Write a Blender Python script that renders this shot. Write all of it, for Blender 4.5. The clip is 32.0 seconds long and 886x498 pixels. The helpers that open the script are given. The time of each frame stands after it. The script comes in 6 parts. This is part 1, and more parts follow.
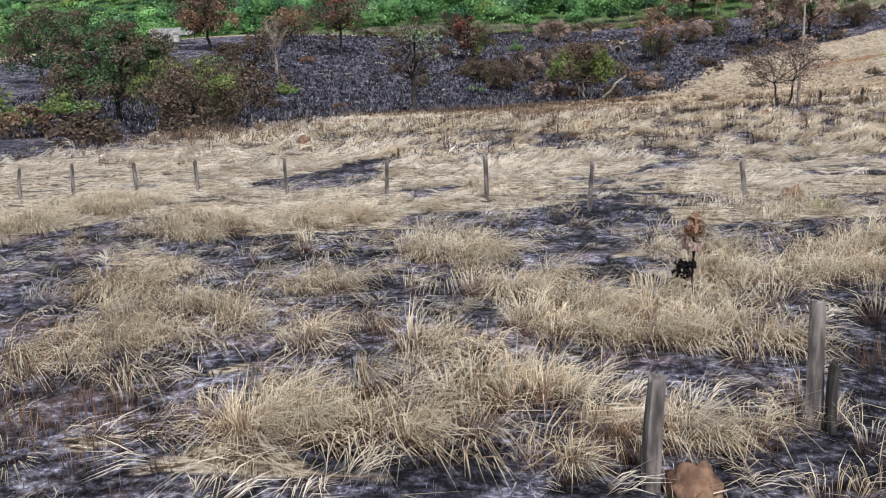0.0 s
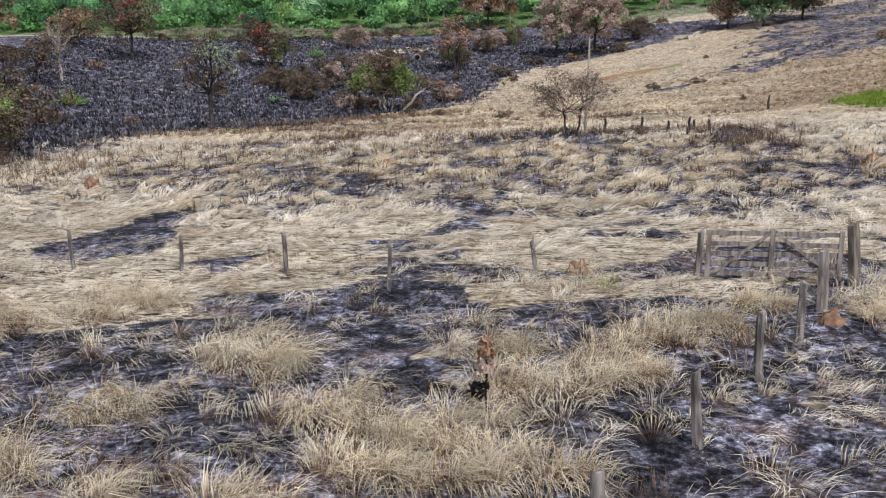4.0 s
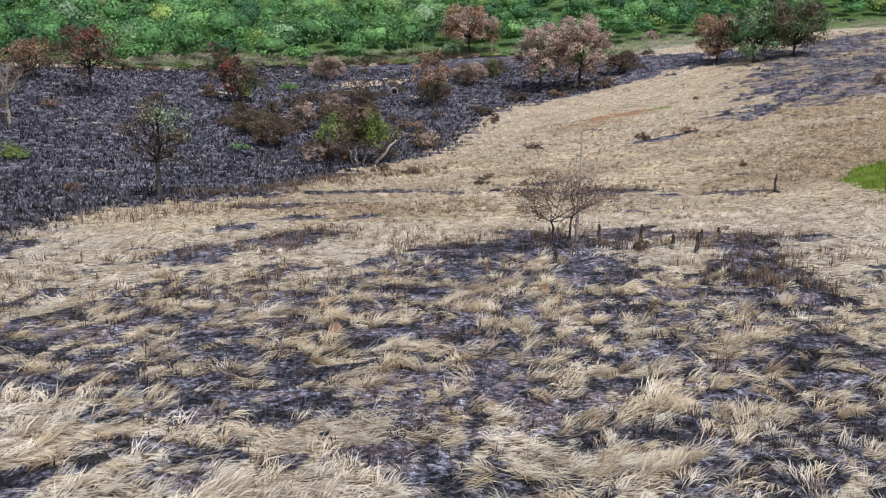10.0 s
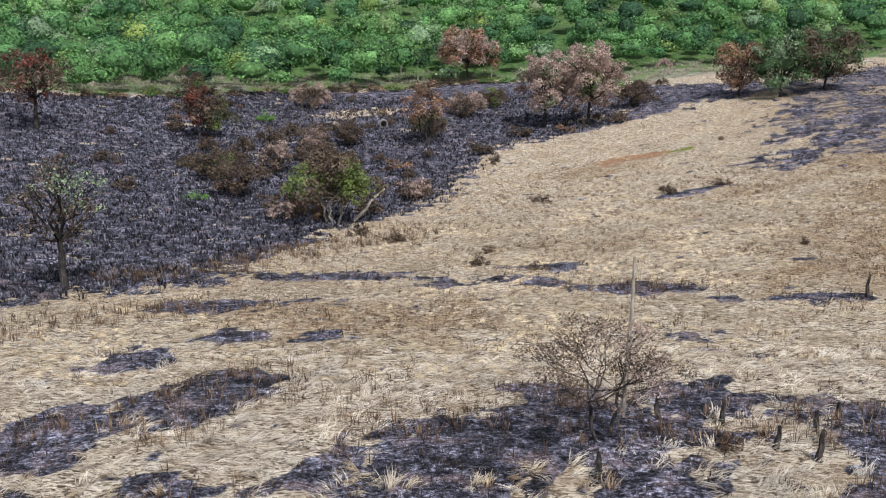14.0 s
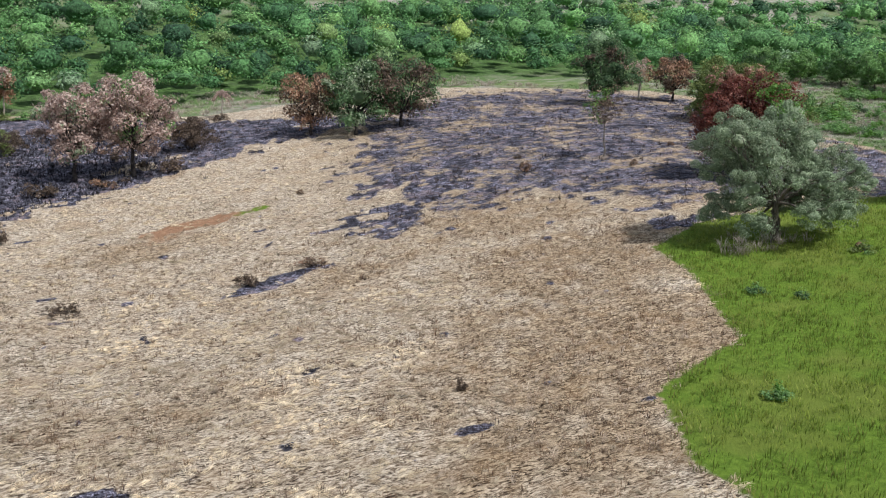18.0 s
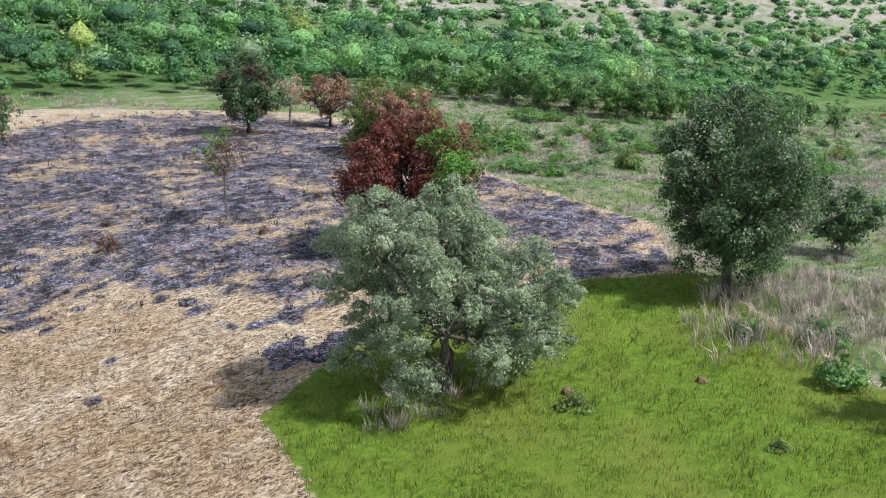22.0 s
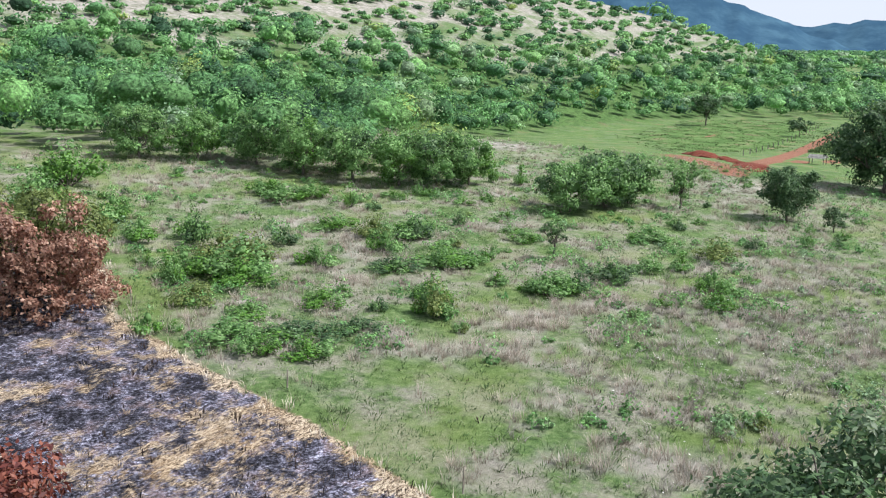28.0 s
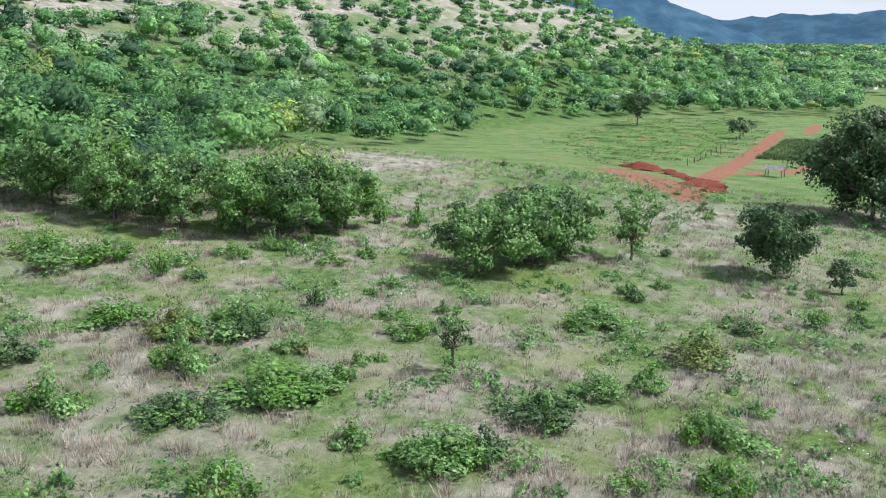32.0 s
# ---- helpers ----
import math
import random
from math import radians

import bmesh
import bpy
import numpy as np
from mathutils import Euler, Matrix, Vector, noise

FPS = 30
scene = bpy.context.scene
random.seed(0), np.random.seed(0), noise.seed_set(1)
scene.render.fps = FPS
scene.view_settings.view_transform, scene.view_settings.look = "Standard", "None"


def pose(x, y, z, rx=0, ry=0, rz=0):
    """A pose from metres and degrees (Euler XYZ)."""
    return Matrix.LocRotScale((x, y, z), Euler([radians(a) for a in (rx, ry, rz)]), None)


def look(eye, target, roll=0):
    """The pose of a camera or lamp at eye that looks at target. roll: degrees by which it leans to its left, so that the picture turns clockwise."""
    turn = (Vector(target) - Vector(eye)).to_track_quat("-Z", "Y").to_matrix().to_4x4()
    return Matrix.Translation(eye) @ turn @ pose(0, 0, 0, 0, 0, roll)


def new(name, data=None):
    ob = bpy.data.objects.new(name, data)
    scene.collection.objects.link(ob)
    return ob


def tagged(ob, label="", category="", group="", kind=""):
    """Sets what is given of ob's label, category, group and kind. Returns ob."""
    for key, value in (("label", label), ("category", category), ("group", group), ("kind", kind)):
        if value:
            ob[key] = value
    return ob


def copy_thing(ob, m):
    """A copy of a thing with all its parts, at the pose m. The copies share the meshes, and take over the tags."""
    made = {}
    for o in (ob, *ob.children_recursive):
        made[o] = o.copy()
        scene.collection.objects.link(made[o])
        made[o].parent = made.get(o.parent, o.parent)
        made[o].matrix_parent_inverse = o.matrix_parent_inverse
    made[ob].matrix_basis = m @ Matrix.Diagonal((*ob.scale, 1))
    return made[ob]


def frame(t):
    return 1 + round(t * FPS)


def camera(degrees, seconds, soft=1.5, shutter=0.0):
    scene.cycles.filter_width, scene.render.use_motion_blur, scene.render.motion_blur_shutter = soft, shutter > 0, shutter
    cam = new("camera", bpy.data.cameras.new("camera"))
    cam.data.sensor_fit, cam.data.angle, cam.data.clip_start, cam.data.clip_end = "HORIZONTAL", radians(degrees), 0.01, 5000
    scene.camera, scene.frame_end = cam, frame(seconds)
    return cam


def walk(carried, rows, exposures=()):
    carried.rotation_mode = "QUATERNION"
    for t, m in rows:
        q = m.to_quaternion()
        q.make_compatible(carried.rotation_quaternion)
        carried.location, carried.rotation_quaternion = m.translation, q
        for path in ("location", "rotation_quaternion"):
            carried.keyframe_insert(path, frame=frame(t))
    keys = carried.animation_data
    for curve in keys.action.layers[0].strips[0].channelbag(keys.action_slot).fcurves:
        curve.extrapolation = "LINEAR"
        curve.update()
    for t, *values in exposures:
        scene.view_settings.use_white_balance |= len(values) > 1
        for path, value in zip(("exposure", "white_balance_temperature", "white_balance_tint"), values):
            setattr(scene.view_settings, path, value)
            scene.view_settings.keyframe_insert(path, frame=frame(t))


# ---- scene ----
# seconds, place in metres, yaw to the left, pitch and roll in degrees
PATH = [
    (0.0, 0.00, 0.00, 4.85, 12.04, -13.53, -3.36),
    (0.5, 0.06, -0.01, 4.89, 8.52, -13.78, -3.00),
    (1.0, 0.08, 0.08, 4.89, 5.13, -13.97, -2.65),
    (1.5, 0.10, 0.15, 4.90, 3.09, -14.09, -2.39),
    (2.0, 0.10, 0.20, 4.99, 1.87, -14.17, -2.26),
    (2.5, 0.10, 0.27, 5.31, 1.21, -14.21, -2.19),
    (3.0, 0.10, 0.36, 5.81, 0.69, -14.20, -2.06),
    (3.5, 0.13, 0.42, 6.33, 0.28, -14.21, -2.02),
    (4.0, 0.21, 0.49, 6.91, -0.01, -14.22, -1.91),
    (4.5, 0.25, 0.56, 7.49, -0.26, -14.23, -1.86),
    (6.5, 0.26, 1.57, 9.44, -1.05, -14.16, -1.34),
    (7.0, 0.32, 2.50, 9.84, -1.15, -14.16, -1.23),
    (7.5, 0.35, 3.59, 10.24, -1.24, -14.18, -1.08),
    (8.0, 0.47, 4.89, 10.58, -1.27, -14.12, -1.05),
    (8.5, 0.74, 6.36, 10.88, -1.21, -14.03, -1.12),
    (9.0, 0.92, 7.96, 11.20, -1.18, -13.96, -1.18),
    (9.5, 1.04, 9.71, 11.53, -1.21, -13.84, -1.20),
    (10.0, 1.21, 11.66, 11.83, -1.25, -13.73, -1.16),
    (10.5, 1.37, 13.81, 12.12, -1.27, -13.64, -1.10),
    (11.0, 1.48, 16.07, 12.39, -1.33, -13.52, -0.98),
    (11.5, 1.63, 18.50, 12.65, -1.35, -13.41, -0.88),
    (12.0, 1.77, 21.05, 12.86, -1.37, -13.31, -0.81),
    (12.5, 1.99, 23.82, 13.09, -1.37, -13.19, -0.70),
    (13.0, 2.21, 26.74, 13.36, -1.39, -13.08, -0.66),
    (13.5, 2.41, 29.85, 13.66, -1.42, -12.99, -0.55),
    (15.5, 3.14, 45.64, 14.15, -1.81, -12.40, -0.09),
    (16.0, 3.88, 49.97, 14.40, -2.75, -12.29, -0.17),
    (16.5, 4.86, 54.38, 14.69, -6.42, -12.13, -0.04),
    (17.0, 6.16, 58.79, 14.93, -13.95, -11.93, 0.10),
    (17.5, 7.98, 63.15, 15.11, -23.12, -11.75, 0.17),
    (18.0, 10.44, 67.17, 15.28, -27.89, -11.69, 0.35),
    (18.5, 13.42, 70.86, 15.56, -30.00, -11.70, 0.37),
    (19.0, 16.62, 74.35, 15.90, -31.74, -11.74, 0.35),
    (19.5, 19.95, 77.79, 16.25, -34.46, -11.74, 0.46),
    (20.0, 23.40, 81.04, 16.60, -38.01, -11.69, 0.59),
    (20.5, 27.02, 84.10, 16.94, -42.00, -11.63, 0.72),
    (21.0, 30.90, 87.04, 17.30, -44.67, -11.59, 0.87),
    (21.5, 34.95, 89.84, 17.66, -46.00, -11.55, 0.89),
    (22.0, 39.16, 92.68, 18.19, -46.67, -11.49, 0.85),
    (22.5, 43.41, 95.59, 18.78, -47.07, -11.44, 0.73),
    (23.0, 47.67, 98.63, 19.46, -47.40, -11.36, 0.69),
    (23.5, 51.86, 101.84, 20.19, -47.60, -11.35, 0.57),
    (24.0, 55.96, 105.21, 21.01, -47.80, -11.39, 0.59),
    (24.5, 59.92, 108.68, 21.83, -48.01, -11.49, 0.78),
    (26.5, 74.45, 120.03, 23.33, -49.84, -11.26, 0.55),
    (27.0, 78.41, 122.63, 23.84, -52.30, -11.25, 0.65),
    (27.5, 82.48, 124.94, 24.34, -56.68, -11.21, 0.85),
    (28.0, 86.79, 126.91, 24.84, -60.73, -11.11, 0.93),
    (28.5, 91.21, 128.58, 25.32, -62.38, -11.09, 0.94),
    (29.0, 95.74, 130.06, 25.72, -63.09, -11.12, 0.95),
    (29.5, 100.25, 131.52, 25.88, -63.60, -11.16, 0.97),
    (30.0, 104.91, 133.07, 25.85, -64.01, -11.18, 0.86),
    (30.5, 109.69, 134.76, 25.74, -64.35, -11.25, 0.82),
    (31.0, 114.70, 136.60, 25.63, -64.66, -11.30, 0.82),
    (31.5, 119.85, 138.54, 25.49, -64.93, -11.32, 0.72),
    (32.0, 125.20, 140.61, 25.61, -65.18, -11.42, 0.77),
]


def flown(x, y, z, yaw, pitch, roll):
    turn = Matrix.Rotation(radians(yaw), 4, "Z") @ Matrix.Rotation(radians(90 + pitch), 4, "X") @ Matrix.Rotation(radians(roll), 4, "Z")
    return Matrix.Translation((x, y, z)) @ turn


cam = camera(50.30, 32.0, soft=1.15)
EXPOSURES = [(0, -0.02), (10, -0.02), (16, 0.0), (19, 0.06), (22, 0.38), (24, 0.6), (27, 0.62), (28.5, 0.52), (32, 0.5)]
walk(cam, [(t, flown(*row)) for t, *row in PATH], EXPOSURES)


# ---- world and light ----
world = bpy.data.worlds.new("world")
scene.world = world
world.use_nodes = True
wn, wl = world.node_tree.nodes, world.node_tree.links
wn.clear()
SUN_AZ, SUN_EL = 155.0, 52.0   # degrees, clockwise from +y; above the horizon
sky = wn.new("ShaderNodeTexSky")
sky.sky_type, sky.sun_disc = "NISHITA", False
sky.sun_elevation, sky.sun_rotation = radians(SUN_EL), radians(SUN_AZ)
sky.air_density, sky.dust_density, sky.ozone_density = 1.0, 1.6, 1.0
coord = wn.new("ShaderNodeTexCoord")
flat = wn.new("ShaderNodeMapping")
flat.inputs["Scale"].default_value = (1.4, 1.4, 9.0)
cloud = wn.new("ShaderNodeTexNoise")
cloud.inputs["Scale"].default_value, cloud.inputs["Detail"].default_value = 1.6, 6.0
cover = wn.new("ShaderNodeValToRGB")
cover.color_ramp.elements[0].position, cover.color_ramp.elements[1].position = 0.36, 0.58
veil = wn.new("ShaderNodeMixRGB")
veil.inputs[2].default_value = (5.9, 6.4, 7.4, 1)
back, out = wn.new("ShaderNodeBackground"), wn.new("ShaderNodeOutputWorld")
back.inputs[1].default_value = 0.094
wl.new(coord.outputs["Generated"], flat.inputs[0])
wl.new(flat.outputs[0], cloud.inputs["Vector"])
wl.new(cloud.outputs[0], cover.inputs[0])
wl.new(cover.outputs[0], veil.inputs[0])
wl.new(sky.outputs[0], veil.inputs[1])
wl.new(veil.outputs[0], back.inputs[0])
wl.new(back.outputs[0], out.inputs[0])

lamp = bpy.data.lights.new("sun", "SUN")
lamp.energy, lamp.angle, lamp.color = 4.7, radians(4), (1.0, 0.98, 0.99)
sun = new("sun", lamp)
sun.matrix_world = look((0, 0, 300), (-math.sin(radians(SUN_AZ)), -math.cos(radians(SUN_AZ)), 300 - math.tan(radians(SUN_EL))))


# ---- materials ----
class Shader:
    """A small hand for node materials."""

    def __init__(self, name, rough=0.8, spec=0.3):
        self.m = bpy.data.materials.new(name)
        self.m.use_nodes = True
        self.n, self.l = self.m.node_tree.nodes, self.m.node_tree.links
        self.b = self.n["Principled BSDF"]
        self.b.inputs["Roughness"].default_value = rough
        self.b.inputs["Specular IOR Level"].default_value = spec
        self.co = self.n.new("ShaderNodeTexCoord").outputs["Object"]

    def put(self, socket, value):
        if isinstance(value, bpy.types.NodeSocket):
            self.l.new(value, socket)
        elif isinstance(value, (tuple, list)) and len(value) == 3 and socket.type == "RGBA":
            socket.default_value = (*value, 1)
        else:
            socket.default_value = value

    def at(self, scale=(1, 1, 1), turn=(0, 0, 0), co=None):
        node = self.n.new("ShaderNodeMapping")
        self.put(node.inputs[0], co or self.co)
        node.inputs["Scale"].default_value, node.inputs["Rotation"].default_value = scale, turn
        return node.outputs[0]

    def noise(self, scale, detail=4.0, rough=0.55, co=None, warp=0.0):
        node = self.n.new("ShaderNodeTexNoise")
        self.put(node.inputs["Vector"], co or self.co)
        node.inputs["Scale"].default_value, node.inputs["Detail"].default_value = scale, detail
        node.inputs["Roughness"].default_value, node.inputs["Distortion"].default_value = rough, warp
        return node.outputs[0]

    def cells(self, scale, co=None):
        node = self.n.new("ShaderNodeTexVoronoi")
        self.put(node.inputs["Vector"], co or self.co)
        node.inputs["Scale"].default_value = scale
        return node.outputs["Distance"]

    def ramp(self, fac, *stops):
        node = self.n.new("ShaderNodeValToRGB")
        self.put(node.inputs[0], fac)
        while len(node.color_ramp.elements) < len(stops):
            node.color_ramp.elements.new(0.5)
        for e, (p, c) in zip(node.color_ramp.elements, stops):
            e.position, e.color = p, (*c, 1) if isinstance(c, tuple) else (c, c, c, 1)
        return node.outputs[0]

    def mix(self, fac, a, b, how="MIX"):
        node = self.n.new("ShaderNodeMixRGB")
        node.blend_type = how
        for s, v in zip(node.inputs, (fac, a, b)):
            self.put(s, v)
        return node.outputs[0]

    def sum(self, a, b, how="ADD", clamp=False):
        node = self.n.new("ShaderNodeMath")
        node.operation, node.use_clamp = how, clamp
        self.put(node.inputs[0], a)
        self.put(node.inputs[1], b)
        return node.outputs[0]

    def steps(self, x, lo, hi):
        node = self.n.new("ShaderNodeMapRange")
        node.interpolation_type = "SMOOTHSTEP"
        for s, v in zip(node.inputs, (x, lo, hi, 0.0, 1.0)):
            self.put(s, v)
        return node.outputs[0]

    def attr(self, name):
        node = self.n.new("ShaderNodeAttribute")
        node.attribute_name = name
        split = self.n.new("ShaderNodeSeparateColor")
        self.l.new(node.outputs["Color"], split.inputs[0])
        return (*split.outputs, node.outputs["Alpha"])

    def island(self):
        return self.n.new("ShaderNodeNewGeometry").outputs["Random Per Island"]

    def own(self):
        return self.n.new("ShaderNodeObjectInfo").outputs["Random"]

    def bump(self, height, strength=0.5, distance=0.05):
        node = self.n.new("ShaderNodeBump")
        node.inputs["Strength"].default_value, node.inputs["Distance"].default_value = strength, distance
        self.put(node.inputs["Height"], height)
        self.l.new(node.outputs[0], self.b.inputs["Normal"])

    def color(self, value):
        self.put(self.b.inputs["Base Color"], value)
        return self.m


def leaf_material(name, *colors, rough=0.55, clear=0.35):
    """Leaves that vary one by one and from bough to bough, and let some light through."""
    s = Shader(name, rough, 0.35)
    n = len(colors)
    each = s.ramp(s.island(), *[((k + 0.5) / n, c) for k, c in enumerate(colors)])
    patch = s.noise(0.45, 3.0)
    tone = s.mix(0.8, each, s.ramp(patch, (0.3, 0.55), (0.7, 1.35)), "MULTIPLY")
    s.color(tone)
    thin = s.n.new("ShaderNodeBsdfTranslucent")
    s.l.new(tone, thin.inputs[0])
    blend = s.n.new("ShaderNodeMixShader")
    blend.inputs[0].default_value = clear
    s.l.new(s.b.outputs[0], blend.inputs[1])
    s.l.new(thin.outputs[0], blend.inputs[2])
    s.l.new(blend.outputs[0], s.n["Material Output"].inputs[0])
    return s.m


def bark_material(name, dark, light, burnt=0.0):
    s = Shader(name, 0.95, 0.15)
    grain = s.noise(9.0, 6.0, co=s.at((1, 1, 0.18)))
    c = s.mix(s.steps(grain, 0.35, 0.65), dark, light)
    if burnt:
        c = s.mix(s.sum(s.steps(s.noise(1.1, 3.0), 0.35, 0.6), burnt, "MULTIPLY"), c, (0.012, 0.011, 0.012))
    s.bump(grain, 0.6, 0.03)
    return s.color(c)


def wood_material():
    """Closed foliage seen from afar: every crown has a tone of its own, every sprig a little of another."""
    s = Shader("wood_leaves", 0.6, 0.3)
    node = s.n.new("ShaderNodeAttribute")
    node.attribute_name = "tone"
    crown = s.ramp(node.outputs["Fac"], (0.0, (0.052, 0.135, 0.065)), (0.2, (0.095, 0.235, 0.09)), (0.5, (0.165, 0.355, 0.12)), (0.75, (0.235, 0.45, 0.15)), (0.86, (0.27, 0.4, 0.24)), (0.94, (0.23, 0.36, 0.12)), (1.0, (0.3, 0.41, 0.11)))
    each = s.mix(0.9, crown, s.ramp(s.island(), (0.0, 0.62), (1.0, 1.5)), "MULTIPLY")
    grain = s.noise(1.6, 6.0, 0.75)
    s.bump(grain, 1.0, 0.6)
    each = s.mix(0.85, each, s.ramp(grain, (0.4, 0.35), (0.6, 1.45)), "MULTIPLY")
    s.color(each)
    thin = s.n.new("ShaderNodeBsdfTranslucent")
    s.l.new(each, thin.inputs[0])
    both = s.n.new("ShaderNodeMixShader")
    both.inputs[0].default_value = 0.3
    s.l.new(s.b.outputs[0], both.inputs[1])
    s.l.new(thin.outputs[0], both.inputs[2])
    s.l.new(both.outputs[0], s.n["Material Output"].inputs[0])
    return s.m


WOOD_LEAVES = wood_material()
LEAF_GREY = leaf_material("greyish_leaves", (0.125, 0.185, 0.1), (0.24, 0.325, 0.185), (0.42, 0.5, 0.34))
LEAF_DARK = leaf_material("dark_leaves", (0.036, 0.085, 0.034), (0.075, 0.15, 0.056), (0.13, 0.215, 0.095))
LEAF_GREEN = leaf_material("green_leaves", (0.1, 0.215, 0.065), (0.175, 0.335, 0.105), (0.27, 0.45, 0.17), clear=0.42)
LEAF_LIME = leaf_material("fresh_leaves", (0.07, 0.18, 0.025), (0.11, 0.26, 0.04), (0.16, 0.33, 0.06))
LEAF_RED = leaf_material("scorched_red_leaves", (0.09, 0.022, 0.018), (0.165, 0.043, 0.03), (0.28, 0.105, 0.07))
LEAF_RUST = leaf_material("rust_leaves", (0.21, 0.11, 0.07), (0.38, 0.22, 0.135), (0.54, 0.36, 0.24), clear=0.45)
LEAF_COPPER = leaf_material("copper_leaves", (0.17, 0.08, 0.055), (0.34, 0.18, 0.125), (0.54, 0.35, 0.26), clear=0.45)
LEAF_PINK = leaf_material("withered_leaves", (0.3, 0.21, 0.18), (0.5, 0.37, 0.31), (0.66, 0.53, 0.46), clear=0.45)
LEAF_DUN = leaf_material("dun_leaves", (0.075, 0.052, 0.038), (0.145, 0.1, 0.07), (0.25, 0.185, 0.13), clear=0.4)
LEAF_SCORCH = leaf_material("scorched_brown_leaves", (0.055, 0.04, 0.03), (0.105, 0.075, 0.052), (0.18, 0.13, 0.09))
LEAF_OLIVE = leaf_material("olive_leaves", (0.1, 0.145, 0.04), (0.175, 0.235, 0.068), (0.27, 0.33, 0.11), clear=0.42)
BARK = bark_material("bark", (0.07, 0.06, 0.05), (0.2, 0.175, 0.15))
BARK_BURNT = bark_material("charred_bark", (0.03, 0.027, 0.026), (0.12, 0.105, 0.095), 0.8)
BARK_PALE = bark_material("pale_bark", (0.2, 0.17, 0.14), (0.42, 0.38, 0.32))
POST = bark_material("weathered_post_wood", (0.09, 0.078, 0.075), (0.3, 0.27, 0.25), 0.35)
PLANK = bark_material("grey_plank_wood", (0.11, 0.095, 0.088), (0.29, 0.255, 0.235), 0.15)


# ---- the lie of the land ----
SWELLS = {
    -60: (2.11, -1.79, 0.62, 9.89, 1.47),
    -5: (-1.19, 2.01, -7.73, -9.81, 0.24),
    50: (1.01, 1.78, 1.53, -1.94, 3.36),
    110: (-0.05, -6.67, 3.28, 2.28, 1.73),
    180: (3.66, 1.61, 0.35, -2.98, 6.22),
    260: (-0.89, -3.77, 2.73, 3.06, 6.16),
}  # x: heights of the swells along y
BASE = -0.48
SWELL_YS, SWELL_R = (0, 70, 140, 210, 280), 62.0


def rise(x, y):
    """The long wooded hill behind the fields."""
    u = np.maximum(y - (285 - 0.13 * np.maximum(0, x - 250)), 0)
    u = u * u / (u + 30)
    e = np.clip((x - 1040) / 130, 0, 1)
    steep = 0.30 + 0.12 * np.clip((x - 300) / 350, 0, 1)
    return (1 - e * e * (3 - 2 * e)) * 120 * np.tanh(steep * u / 120)


def ground_z(x, y):
    x, y = np.asarray(x, float), np.asarray(y, float)
    far = np.clip((x - 750) / 2200, 0, 1)
    z = BASE + rise(x, y) + 62 * far * far * (3 - 2 * far)
    for a, heights in SWELLS.items():
        for b, h in zip(SWELL_YS, heights):
            z = z + h * np.exp(-((x - a) ** 2 + (y - b) ** 2) / (2 * SWELL_R**2))
    return z


def wave_noise(x, y, size, seed):
    """Smooth noise, about -1 to 1, with humps of the given size in metres."""
    rng = np.random.default_rng(seed)
    out, total = np.zeros(np.shape(x)), 0.0
    for k in range(14):
        a, f, p = rng.uniform(0, 6.283), rng.uniform(0.6, 1.9) / size, rng.uniform(0, 6.283)
        w = 1.0 / (0.6 + f * size)
        out = out + w * np.sin(6.283 * f * (x * math.cos(a) + y * math.sin(a)) + p)
        total += w * w
    return out / (1.6 * math.sqrt(total))


def inside(x, y, poly, soft=3.0):
    """1 inside a polygon, 0 outside, with an edge of soft metres."""
    x, y = np.asarray(x, float), np.asarray(y, float)
    inner, near = np.zeros(x.shape, bool), np.full(x.shape, 1e9)
    for (ax, ay), (bx, by) in zip(poly, poly[1:] + poly[:1]):
        cross = ((ay > y) != (by > y)) & (x < (bx - ax) * (y - ay) / ((by - ay) or 1e-9) + ax)
        inner ^= cross
        dx, dy = bx - ax, by - ay
        s = np.clip(((x - ax) * dx + (y - ay) * dy) / (dx * dx + dy * dy + 1e-9), 0, 1)
        near = np.minimum(near, np.hypot(x - ax - s * dx, y - ay - s * dy))
    d = np.where(inner, near, -near) / soft
    return np.clip(d * 0.5 + 0.5, 0, 1)


def spots(x, y, rows, wobble=0.35):
    """Rows of centre, half sizes, turn in degrees and depth; their highest value at each place."""
    out = np.zeros(np.shape(x))
    w = (0.6 * wave_noise(x, y, 7.0, 3) + 0.7 * wave_noise(x * 0.7, y * 1.2, 2.2, 4)) * wobble
    for cx, cy, rx, ry, turn, deep in rows:
        c, s = math.cos(radians(turn)), math.sin(radians(turn))
        u, v = ((x - cx) * c + (y - cy) * s) / rx, ((y - cy) * c - (x - cx) * s) / ry
        r = np.hypot(u, v) + w
        out = np.maximum(out, deep * np.clip(1.35 - r, 0, 0.7) / 0.7)
    return out


